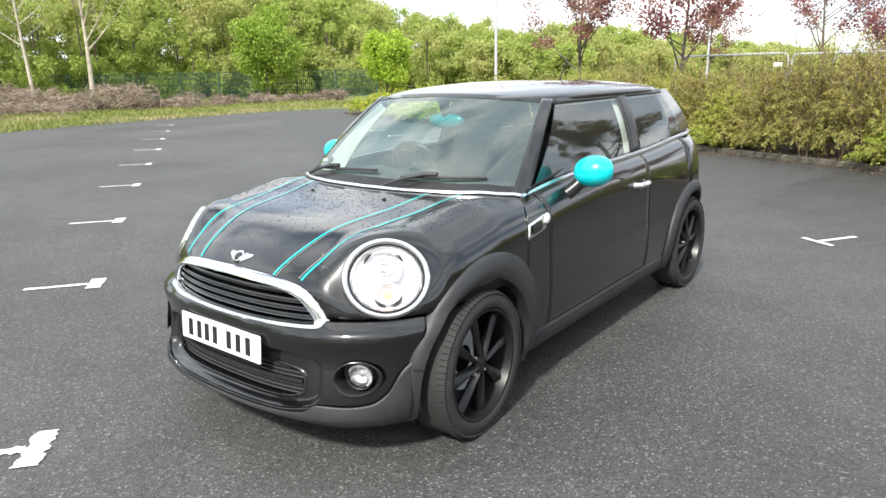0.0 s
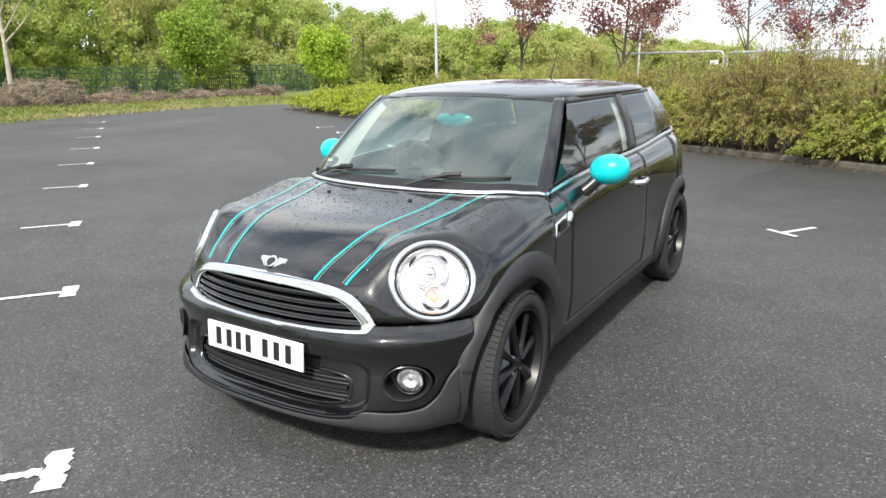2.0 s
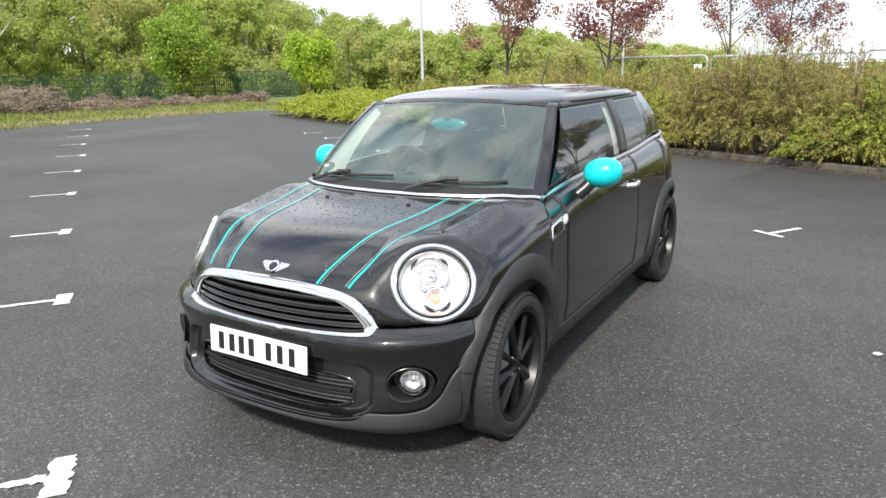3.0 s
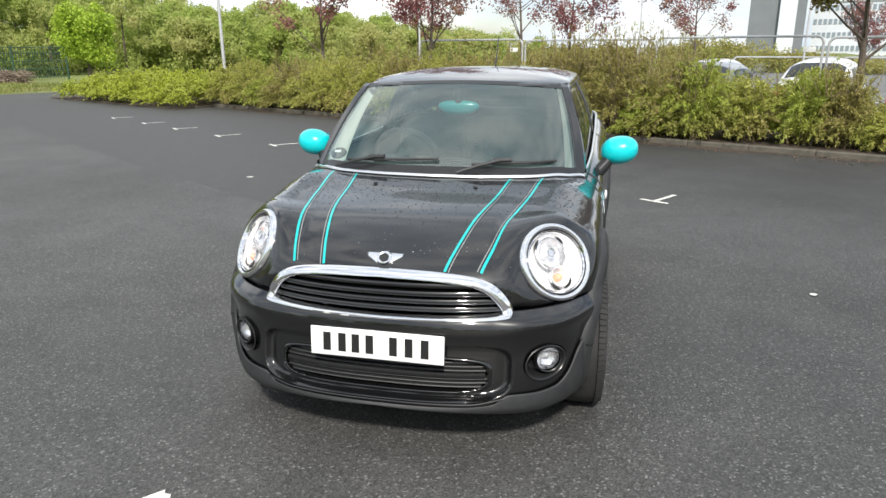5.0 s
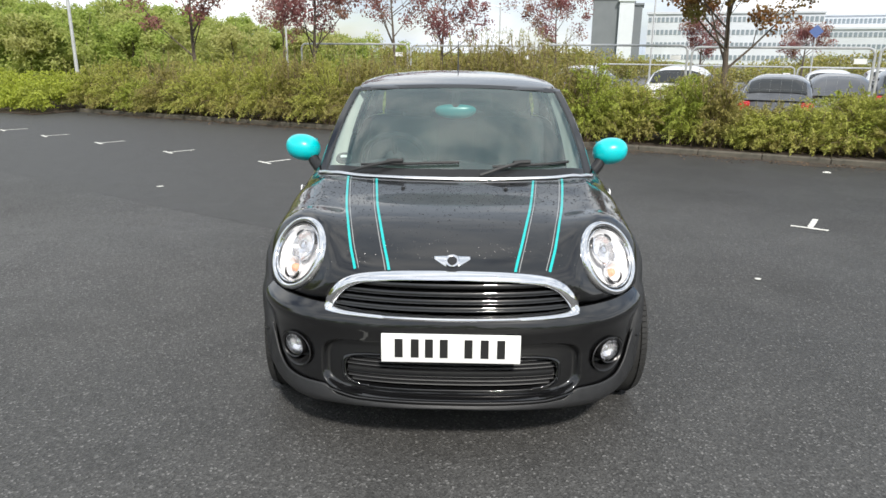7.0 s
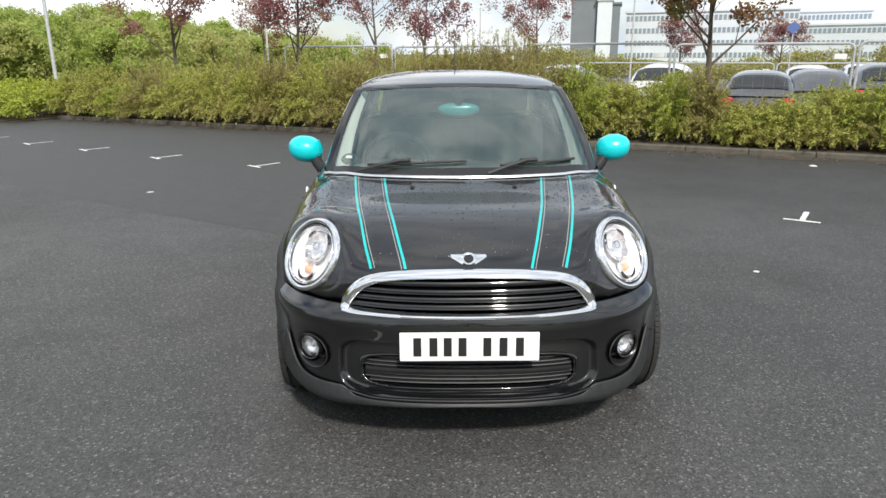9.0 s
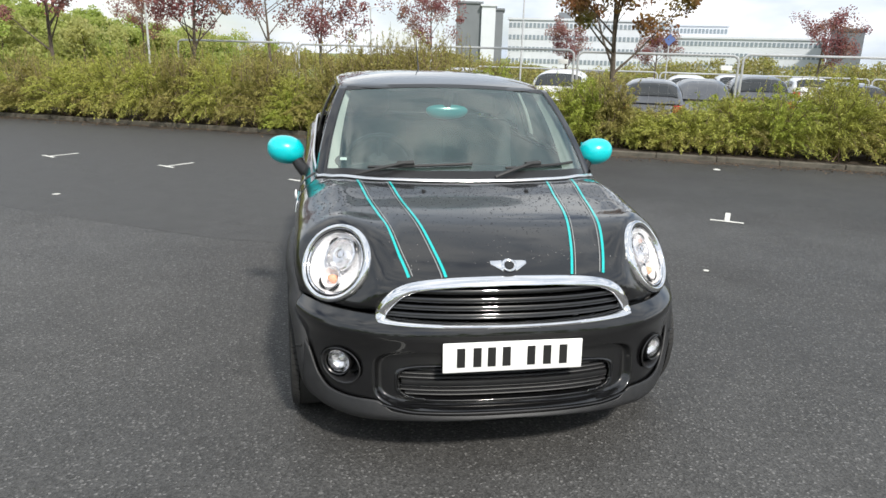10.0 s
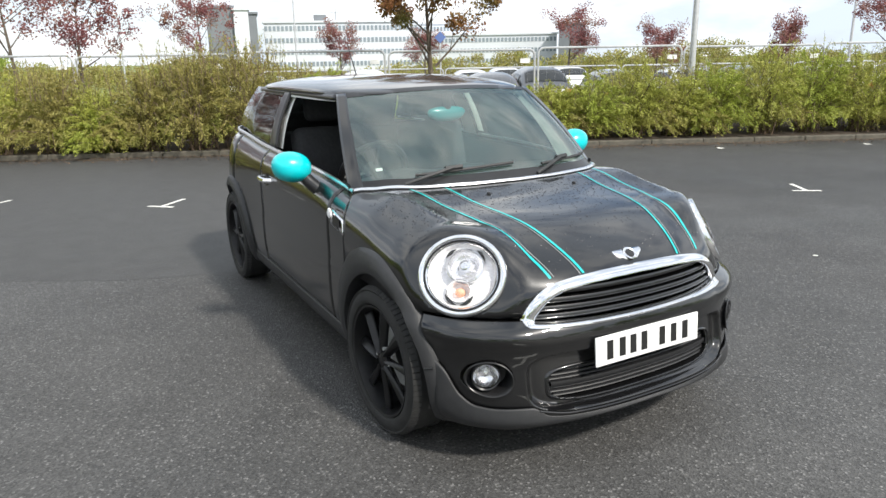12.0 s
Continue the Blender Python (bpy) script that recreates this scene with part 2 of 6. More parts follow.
SIDE_GLASS = glassy("side_window_glass", (0.70, 0.82, 0.77), 2.1, 0.02, 0.02)
LENS = glassy("lamp_lens", (0.97, 0.97, 0.98), 1.4)
STEEL = surf("galvanised_steel", (0.62, 0.63, 0.64), (0.50, 0.51, 0.52), 14.0, 0.45, 0.5)
MESHMETAL = surf("thin_galvanised_mesh", (0.45, 0.46, 0.47), (0.35, 0.36, 0.37), 14.0, 0.5, 0.4)
BARK = surf("bark", (0.13, 0.105, 0.08), (0.07, 0.055, 0.042), 14.0, 0.9, bump=0.8, bump_scale=30.0)
PALE_BARK = surf("pale_birch_bark", (0.50, 0.45, 0.36), (0.30, 0.26, 0.20), 5.0, 0.85, bump=0.4, bump_scale=20.0)
HEDGE_LEAF = leaf_stuff("olive_shrub_leaves", (0.46, 0.47, 0.10), (0.25, 0.275, 0.06), (0.39, 0.33, 0.12), 0.8)
BRONZE_LEAF = leaf_stuff("bronze_shrub_leaves", (0.37, 0.325, 0.10), (0.21, 0.195, 0.06), (0.34, 0.375, 0.085), 1.1)
LIVELY_LEAF = leaf_stuff("lively_shrub_leaves", (0.41, 0.46, 0.08), (0.23, 0.28, 0.05), (0.35, 0.34, 0.09), 1.1)
LOWHEDGE_LEAF = leaf_stuff("lime_hedge_leaves", (0.44, 0.48, 0.06), (0.30, 0.36, 0.05), (0.36, 0.40, 0.07), 0.8)
WOOD_LEAF = leaf_stuff("spring_leaves", (0.42, 0.50, 0.125), (0.31, 0.39, 0.095), (0.46, 0.44, 0.18), 0.14, 0.5)
BRIGHT_LEAF = leaf_stuff("fresh_green_leaves", (0.40, 0.52, 0.06), (0.29, 0.42, 0.045), (0.42, 0.50, 0.08), 0.6)
RED_LEAF = leaf_stuff("copper_leaves", (0.30, 0.12, 0.115), (0.20, 0.08, 0.085), (0.31, 0.19, 0.12), 0.9)
RUST_LEAF = leaf_stuff("rusty_green_leaves", (0.30, 0.15, 0.05), (0.20, 0.08, 0.04), (0.22, 0.21, 0.06), 0.9)
GRASS_BLADE = leaf_stuff("grass_blades", (0.25, 0.28, 0.075), (0.16, 0.19, 0.045), (0.36, 0.32, 0.16), 0.4)
BRUSH = surf("dry_brushwood", (0.30, 0.235, 0.18), (0.20, 0.155, 0.12), 6.0, 0.95)
BUSH_LEAF = leaf_stuff("mid_green_leaves", (0.32, 0.44, 0.065), (0.22, 0.33, 0.05), (0.36, 0.42, 0.10), 0.4, 0.45)
TWIG = surf("brown_brush", (0.16, 0.11, 0.075), (0.09, 0.065, 0.045), 6.0, 0.95)
CONCRETE = surf("pale_facade", (0.62, 0.65, 0.69), (0.56, 0.59, 0.63), 0.4, 0.8, big=0.08)
GREYWALL = surf("grey_facade", (0.17, 0.185, 0.20), (0.14, 0.155, 0.17), 0.4, 0.7)
WINDOW = surf("office_window", (0.19, 0.235, 0.27), (0.25, 0.29, 0.32), 0.5, 0.15, spec=0.5)
CARGLASS = surf("dark_car_window", (0.018, 0.021, 0.023), (0.028, 0.031, 0.033), 0.5, 0.10, spec=0.4)
FENCEGREEN = surf("green_mesh_steel", (0.022, 0.07, 0.046), (0.018, 0.055, 0.036), 6.0, 0.6)
BLUE = surf("blue_sign", (0.10, 0.16, 0.36), (0.09, 0.14, 0.32), 6.0, 0.5)
WHITECAR = surf("white_car_paint", (0.72, 0.73, 0.74), (0.66, 0.67, 0.68), 4.0, 0.3, coat=0.8)
SILVERCAR = surf("silver_car_paint", (0.30, 0.31, 0.33), (0.26, 0.27, 0.29), 4.0, 0.3, 0.6, coat=0.8)
DARKCAR = surf("charcoal_car_paint", (0.11, 0.115, 0.125), (0.085, 0.09, 0.10), 4.0, 0.3, 0.4, coat=0.8)


# ---------------------------------------------------------------- mesh helpers
def mesh_of(name, verts, faces, mats, smooth=True, sharp=None):
    me = bpy.data.meshes.new(name)
    me.from_pydata([tuple(v) for v in verts], [], faces)
    for m in (mats if isinstance(mats, (list, tuple)) else [mats]):
        me.materials.append(m)
    me.update()
    if smooth:
        me.polygons.foreach_set("use_smooth", [True] * len(me.polygons))
        if sharp:
            me.set_sharp_from_angle(angle=radians(sharp))
    return me


def part(name, bm, material, parent, label="", smooth=True, sharp=35):
    """Links a bmesh (or a ready mesh) as one mesh object under a thing or a part."""
    if isinstance(bm, bpy.types.Mesh):
        me = bm
    else:
        me = bpy.data.meshes.new(name)
        bmesh.ops.recalc_face_normals(bm, faces=bm.faces)
        bm.to_mesh(me)
        bm.free()
        me.materials.append(material)
        if smooth:
            me.polygons.foreach_set("use_smooth", [True] * len(me.polygons))
            me.set_sharp_from_angle(angle=radians(sharp))
    ob = new(name, me)
    ob.parent = parent
    if label:
        tagged(ob, label)
    return ob


def thing(name, label, category, group="", kind="", at=None):
    ob = new(name)
    ob.empty_display_size = 0.1
    if at is not None:
        ob.matrix_basis = at
    return tagged(ob, label, category, group, kind)


def thick(ob, t, offset=-1.0):
    s = ob.modifiers.new("thickness", "SOLIDIFY")
    s.thickness, s.offset = t, offset
    return ob


def curve_of(xs, ys):
    """A smooth curve through a few values (monotone cubic)."""
    xs, ys = np.array(xs, float), np.array(ys, float)
    h = np.diff(xs)
    d = np.diff(ys) / h
    m = np.zeros(len(xs))
    m[0], m[-1] = d[0], d[-1]
    for i in range(1, len(xs) - 1):
        if d[i - 1] * d[i] > 0:
            w1, w2 = 2 * h[i] + h[i - 1], h[i] + 2 * h[i - 1]
            m[i] = (w1 + w2) / (w1 / d[i - 1] + w2 / d[i])

    def f(x):
        x = min(max(float(x), xs[0]), xs[-1])
        i = min(max(int(np.searchsorted(xs, x)) - 1, 0), len(h) - 1)
        t = (x - xs[i]) / h[i]
        return float((2 * t**3 - 3 * t**2 + 1) * ys[i] + (t**3 - 2 * t**2 + t) * h[i] * m[i] + (3 * t**2 - 2 * t**3) * ys[i + 1] + (t**3 - t**2) * h[i] * m[i + 1])
    return f


def grid(f, nu, nv, keep=None, closed=False):
    """A bmesh sheet f(u, v), u and v from 0 to 1; keep(point) drops faces by their middle."""
    bm = bmesh.new()
    rows = [[bm.verts.new(f(i / nu, j / nv)) for j in range(nv + 1)] for i in range(nu + (0 if closed else 1))]
    for i in range(nu):
        a, b = rows[i], rows[(i + 1) % len(rows)]
        for j in range(nv):
            q = [a[j], b[j], b[j + 1], a[j + 1]]
            if keep is None or keep(sum((p.co for p in q), Vector()) / 4):
                bm.faces.new(q)
    bmesh.ops.delete(bm, geom=[v for v in bm.verts if not v.link_faces], context="VERTS")
    bmesh.ops.remove_doubles(bm, verts=bm.verts, dist=1e-5)
    return bm


def tube(points, radius, n=8, closed=False, flat=1.0, up=Vector((0, 0, 1)), caps=True):
    """A bmesh pipe along points; radius a number or a function of 0..1; flat squashes it across `up`."""
    bm = bmesh.new()
    pts = [Vector(p) for p in points]
    rings = []
    k = len(pts)
    for i, p in enumerate(pts):
        a = pts[(i - 1) % k] if closed or i else p
        b = pts[(i + 1) % k] if closed or i < k - 1 else p
        t = (b - a).normalized()
        side = t.cross(up)
        if side.length < 1e-4:
            side = t.cross(Vector((1, 0, 0)))
        side.normalize()
        top = side.cross(t).normalized()
        r = radius(i / (k - 1)) if callable(radius) else radius
        rings.append([bm.verts.new(p + side * (r * math.cos(2 * math.pi * j / n)) + top * (r * flat * math.sin(2 * math.pi * j / n))) for j in range(n)])
    for i in range(k if closed else k - 1):
        a, b = rings[i], rings[(i + 1) % k]
        for j in range(n):
            bm.faces.new([a[j], a[(j + 1) % n], b[(j + 1) % n], b[j]])
    if caps and not closed:
        bm.faces.new(rings[0][::-1])
        bm.faces.new(rings[-1])
    return bm


def add_tube(bm, points, radius, n=5):
    pts = [Vector(p) for p in points]
    rings = []
    for i, p in enumerate(pts):
        t = (pts[min(i + 1, len(pts) - 1)] - pts[max(i - 1, 0)]).normalized()
        side = t.cross(Vector((0.3, 0.2, 1.0)))
        if side.length < 1e-4:
            side = Vector((1, 0, 0))
        side.normalize()
        top = side.cross(t)
        r = radius[i]
        rings.append([bm.verts.new(p + side * (r * math.cos(2 * math.pi * j / n)) + top * (r * math.sin(2 * math.pi * j / n))) for j in range(n)])
    for a, b in zip(rings, rings[1:]):
        for j in range(n):
            bm.faces.new([a[j], a[(j + 1) % n], b[(j + 1) % n], b[j]])
    bm.faces.new(rings[-1])


def block(x0, x1, y0, y1, z0, z1, bevel=0.0, seg=2):
    bm = bmesh.new()
    bmesh.ops.create_cube(bm, size=1.0, matrix=Matrix.Translation(((x0 + x1) / 2, (y0 + y1) / 2, (z0 + z1) / 2)) @ Matrix.Diagonal((x1 - x0, y1 - y0, z1 - z0, 1)))
    if bevel:
        bmesh.ops.bevel(bm, geom=bm.edges[:], offset=bevel, segments=seg, affect="EDGES", profile=0.5)
    return bm


def lathe(profile, n=48, axis="x"):
    """A bmesh turned round the x axis; profile of (along, radius)."""
    bm = bmesh.new()
    rings = [[bm.verts.new((a, r * math.cos(2 * math.pi * j / n), r * math.sin(2 * math.pi * j / n))) for j in range(n)] for a, r in profile]
    for a, b in zip(rings, rings[1:]):
        for j in range(n):
            bm.faces.new([a[j], a[(j + 1) % n], b[(j + 1) % n], b[j]])
    return bm


def moved(bm, m):
    bmesh.ops.transform(bm, matrix=m, verts=bm.verts)
    return bm


rng = np.random.default_rng(7)


def leaves_mesh(name, pos, size, material, lean=None, long=1.6, pointed=False):
    """One mesh of many small leaves at pos, folded or pointed, each turned at random (or along lean)."""
    n = len(pos)
    a = rng.normal(size=(n, 3)) if lean is None else lean + 0.35 * rng.normal(size=(n, 3))
    a /= np.linalg.norm(a, axis=1)[:, None]
    b = np.cross(a, rng.normal(size=(n, 3)))
    b /= np.linalg.norm(b, axis=1)[:, None]
    c = np.cross(a, b)
    s = (size if np.ndim(size) else np.full(n, size))[:, None] * rng.uniform(0.6, 1.3, (n, 1))
    if pointed:
        v = np.stack([pos - a * s * long * 0.5 + b * s * 0.5, pos - a * s * long * 0.5 - b * s * 0.5, pos + a * s * long * 0.5], 1).reshape(-1, 3)
        me = bpy.data.meshes.new(name)
        me.vertices.add(3 * n)
        me.vertices.foreach_set("co", v.astype(np.float32).ravel())
        me.loops.add(3 * n)
        me.loops.foreach_set("vertex_index", np.arange(3 * n, dtype=np.int32))
        me.polygons.add(n)
        me.polygons.foreach_set("loop_start", (np.arange(n) * 3).astype(np.int32))
        me.materials.append(material)
        me.update(calc_edges=True)
        return me
    v = np.stack([pos - a * s * long * 0.5, pos + b * s * 0.5 + c * s * 0.12, pos + a * s * long * 0.5, pos - b * s * 0.5 + c * s * 0.12], 1).reshape(-1, 3)
    me = bpy.data.meshes.new(name)
    me.vertices.add(4 * n)
    me.vertices.foreach_set("co", v.astype(np.float32).ravel())
    me.loops.add(6 * n)
    i = np.arange(n)[:, None] * 4
    me.loops.foreach_set("vertex_index", np.concatenate([i, i + 1, i + 2, i, i + 2, i + 3], 1).astype(np.int32).ravel())
    me.polygons.add(2 * n)
    me.polygons.foreach_set("loop_start", (np.arange(2 * n) * 3).astype(np.int32))
    me.materials.append(material)
    me.update(calc_edges=True)
    return me


def clump_points(centres, radii, per, shell=0.55, squash=0.85):
    """Points in soft balls round the centres, denser towards their skins."""
    out = []
    for c, r in zip(centres, radii):
        d = rng.normal(size=(per, 3))
        d /= np.linalg.norm(d, axis=1)[:, None]
        rad = r * (shell + (1 - shell) * rng.random((per, 1)) ** 0.6)
        out.append(np.asarray(c) + d * rad * np.array((1, 1, squash)))
    return np.concatenate(out)


# ---------------------------------------------------------------- the ground
KX, KY = 0.905, -0.425           # along the planted border
NX, NY = 0.425, 0.905            # across it, away from the car park
KERB_C = 8.62


def site(s, c, z=0.0):
    return Vector((s * KX + c * NX, s * KY + c * NY, z))


def flat_sheet(name, pts, z, material, kind="structure", label="", category="", deep=0.0):
    bm = bmesh.new()
    f = bm.faces.new([bm.verts.new((p[0], p[1], z)) for p in pts])
    bmesh.ops.triangulate(bm, faces=[f])
    if deep:
        ext = bmesh.ops.extrude_face_region(bm, geom=bm.faces[:])
        bmesh.ops.translate(bm, vec=(0, 0, -deep), verts=[v for v in ext["geom"] if isinstance(v, bmesh.types.BMVert)])
    ob = part(name, bm, material, None, smooth=False)
    return tagged(ob, label, category, "", kind)


def ground_z(s, c):
    return -0.06 - 0.44 * min(max((c - 12.0) / 1.5, 0.0), 1.0) * min(max((s + 21.0) / 3.0, 0.0), 1.0)


def ground():
    ss = [-600, -200, -100, -60, -40, -24, -21, -18, -10, 0, 10, 20, 30, 60, 100, 200, 600]
    cs = [-600, -200, -60, -20, 0, 8, 12, 12.75, 13.5, 16, 24, 40, 80, 200, 600]
    bm = grid(lambda u, v: site(ss[round(u * 16)], cs[round(v * 14)], ground_z(ss[round(u * 16)], cs[round(v * 14)])), 16, 14)
    tagged(part("ground", bm, GRASS_SOIL, None), "rough grass ground around the car park", "ground", kind="structure")


ground()
edge = [(-19, -45), (-19.4, 4), (-21.3, 9), (-20.6, 13), (-20.4, 16), (-18.6, 19.2)]
edge += [tuple(site(s, c)[:2]) for s, c in ((-19, 11.4), (48, 11.4), (48, -45))]
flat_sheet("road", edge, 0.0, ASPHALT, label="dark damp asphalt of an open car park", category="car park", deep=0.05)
flat_sheet("far_pavement", [tuple(site(s, c)[:2]) for s, c in ((-16, 13.6), (150, 13.6), (150, 145), (-60, 145), (-16, 60))], -0.47, GRAVEL, label="grey tarmac of the car park behind the border", category="car park", deep=0.03)
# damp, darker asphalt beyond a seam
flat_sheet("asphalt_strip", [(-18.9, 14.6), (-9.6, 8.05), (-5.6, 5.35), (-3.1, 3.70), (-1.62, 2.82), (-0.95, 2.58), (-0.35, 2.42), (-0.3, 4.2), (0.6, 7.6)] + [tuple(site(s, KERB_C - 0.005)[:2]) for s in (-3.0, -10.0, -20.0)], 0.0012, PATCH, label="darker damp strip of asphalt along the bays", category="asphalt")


def border():
    """The raised planting bed with its kerb stones."""
    pts = [tuple(site(s, c)[:2]) for s, c in ((-21.8, KERB_C + 0.14), (45, KERB_C + 0.14), (45, 13.0), (-21.8, 13.0))]
    flat_sheet("planting_bed", pts, 0.06, SOIL, label="dark mulch bed under the hedge", category="bed", deep=0.2)
    flat_sheet("planting_bed", [tuple(site(s, c)[:2]) for s, c in ((-21.8, 7.5), (-14.55, 7.5), (-14.55, KERB_C + 0.13), (-21.8, KERB_C + 0.13))], 0.03, SOIL, label="dark soil under the lime green hedge", category="bed", deep=0.1)
    kerb = thing("kerb", "weathered concrete kerb edging the planting bed", "kerb", kind="structure")
    me = None
    for i in range(65):
        s = -14.1 + i * 0.915
        if me is None:
            bm = block(-0.4545, 0.4545, 0.0, 0.13, -0.05, 0.082, 0.012, 1)
            ob = part("kerb_stone", bm, KERB, kerb)
            me = ob.data
        else:
            ob = new("kerb_stone", me)
            ob.parent = kerb
        ob.matrix_basis = Matrix.Translation(site(s, KERB_C + rng.uniform(-0.008, 0.008))) @ Matrix.Rotation(math.atan2(KY, KX) + rng.uniform(-0.006, 0.006), 4, "Z")


border()


def gutter_litter():
    """Brown leaf mould that has gathered along the foot of the kerb."""
    g = np.random.default_rng(23)
    n = 420
    bm = bmesh.new()
    rows = []
    for i in range(n + 1):
        a = -13.6 + 28.0 * i / n
        deep = 0.10 + 0.22 * abs(math.sin(a * 0.9) * math.sin(a * 2.3 + 1)) + 0.05 * g.random()
        rows.append([bm.verts.new(site(a, KERB_C - 0.012, 0.010)), bm.verts.new(site(a, KERB_C - deep * 0.5, 0.007)), bm.verts.new(site(a, KERB_C - deep, 0.0025))])
    for p, q in zip(rows, rows[1:]):
        for j in range(2):
            bm.faces.new([p[j], p[j + 1], q[j + 1], q[j]])
    tagged(part("leaf_litter", bm, LITTER, None), "brown damp leaf litter along the foot of the kerb", "leaf litter", kind="stuff")
    pos = np.array([tuple(site(a, KERB_C - 0.02 - 0.6 * g.random() ** 2.2, 0.012)) for a in g.uniform(-13.6, 14.4, 2600)])
    lean = np.stack([g.normal(0, 1, len(pos)), g.normal(0, 1, len(pos)), g.normal(0, 0.15, len(pos))], 1)
    tagged(part("fallen_leaves", leaves_mesh("fallen_leaves", pos, 0.016, FALLEN, lean, 1.8), FALLEN, None), "scattered brown fallen leaves beside the kerb", "fallen leaves", kind="stuff")


gutter_litter()


def bay_mark(x, y, ang, stem, bar, wide, worn, head=0.05):
    """A T-shaped bay mark: a thin stem and a short bar at its head, with ragged edges."""
    t = thing("bay_mark", "worn white painted T mark of a parking bay", "road marking", "bay marks", at=pose(x, y, 0.004, 0, 0, ang))

    def strip(x0, x1, y0, y1, seed):
        r = random.Random(seed)
        n = max(4, int((x1 - x0) / 0.02))
        bm = bmesh.new()
        a = [bm.verts.new((x0 + (x1 - x0) * i / n, y0 + r.uniform(-worn, worn), 0.001)) for i in range(n + 1)]
        b = [bm.verts.new((x0 + (x1 - x0) * i / n, y1 + r.uniform(-worn, worn), 0.001)) for i in range(n + 1)]
        for i in range(n):
            bm.faces.new([a[i], a[i + 1], b[i + 1], b[i]])
        return bm
    k = int(x * 100) + int(y * 10)
    part("stem", strip(0.0, stem, -wide / 2, wide / 2, k), LINE, t, smooth=False)
    bm = strip(-bar / 2, bar / 2, -head, head, k + 1)
    moved(bm, pose(-head - 0.002, 0, 0, 0, 0, 90))
    part("bar", bm, LINE, t, smooth=False)


# near row: stems run away from the lane
bay_mark(-0.633, -1.2245, -130, 0.50, 0.29, 0.05, 0.012, 0.045)
for x, y in ((-2.755, 0.049), (-4.838, 1.308), (-7.008, 2.689), (-9.078, 4.046), (-11.19, 5.456), (-13.35, 6.82), (-15.45, 8.22), (-17.55, 9.6)):
    bay_mark(x, y, -127, 0.43, 0.25, 0.05, 0.006)
# far row: stems run towards the border
for x, y in ((5.38, 2.24), (3.25, 3.16), (1.34, 4.27), (-0.97, 5.43), (-2.70, 6.50), (-4.42, 7.35), (-5.98, 8.29), (-7.40, 9.13), (-8.68, 9.93), (-10.1, 10.8)):
    bay_mark(x, y, 57 if x > 0 else 47, 0.40, 0.31, 0.05, 0.004, 0.026)
for x, y in ((5.0, 6.3), (7.6, 5.25), (9.9, 4.2)):
    bay_mark(x, y, 60, 0.06, 0.1, 0.05, 0.006)
for x, y, r in ((-3.42, 4.66, 0.04), (2.14, 1.62, 0.025), (3.05, 0.6, 0.02)):
    bm = bmesh.new()
    bmesh.ops.create_circle(bm, cap_ends=True, segments=9, radius=r, matrix=Matrix.Translation((x, y, 0.006)))
    for v in bm.verts:
        v.co.x += rng.uniform(-r, r) * 0.25
    tagged(part("paint_fleck", bm, LINE, None, smooth=False), "small fleck of white paint on the asphalt", "paint fleck", "paint flecks")


# ---------------------------------------------------------------- plants
def trunk_bm(base, height, r0, lean, forks, seed, spread=0.5, twig=3):
    """A tapered, slightly bent trunk with limbs; returns the mesh and the limb ends."""
    r = random.Random(seed)
    bm = bmesh.new()
    ends = []
    pts, rad = [], []
    p = Vector(base)
    for i in range(9):
        f = i / 8
        pts.append(p + Vector((lean[0] * f * height + 0.02 * height * math.sin(3 * f + seed), lean[1] * f * height + 0.02 * height * math.cos(2.3 * f + seed), f * height)))
        rad.append(r0 * (1 - 0.85 * f))
    add_tube(bm, pts, rad, 8)
    for k in range(forks):
        f = 0.35 + 0.6 * (k + r.random()) / forks
        a = r.random() * 6.283
        o = pts[int(f * 8)].lerp(pts[min(int(f * 8) + 1, 8)], f * 8 % 1)
        ln = height * spread * (1.15 - 0.7 * f) * r.uniform(0.7, 1.2)
        d = Vector((math.cos(a), math.sin(a), r.uniform(0.5, 1.1))).normalized()
        q = [o + d * ln * t + Vector((0, 0, 0.15 * ln * t * t)) for t in (0, 0.35, 0.7, 1.0)]
        rr = r0 * (1 - 0.85 * f) * 0.55
        add_tube(bm, q, [rr, rr * 0.7, rr * 0.4, rr * 0.15], 5)
        ends += [q[2], q[3]]
        for j in range(twig):
            e = q[1 + j % 3]
            d2 = (d + Vector((r.uniform(-0.9, 0.9), r.uniform(-0.9, 0.9), r.uniform(-0.1, 0.8)))).normalized()
            l2 = ln * r.uniform(0.3, 0.6)
            add_tube(bm, [e, e + d2 * l2 * 0.5, e + d2 * l2 + Vector((0, 0, 0.05 * l2))], [rr * 0.35, rr * 0.22, rr * 0.08], 4)
            ends.append(e + d2 * l2)
    ends.append(pts[-1])
    return bm, ends


def tree(name, label, x, y, z, height, r0, forks, seed, leaf, bark, clump, per, size, spread=0.5, lean=(0, 0), group="", shell=0.2, twig=3):
    t = thing(name, label, "tree", group, at=pose(x, y, z))
    bm, ends = trunk_bm((0, 0, 0), height, r0, lean, forks, seed, spread, twig)
    part("trunk", bm, bark, t)
    c = np.array([tuple(e) for e in ends])
    rad = clump * rng.uniform(0.6, 1.3, len(c))
    part("crown", leaves_mesh("crown", clump_points(c, rad, per, shell), size, leaf), leaf, t)
    return t


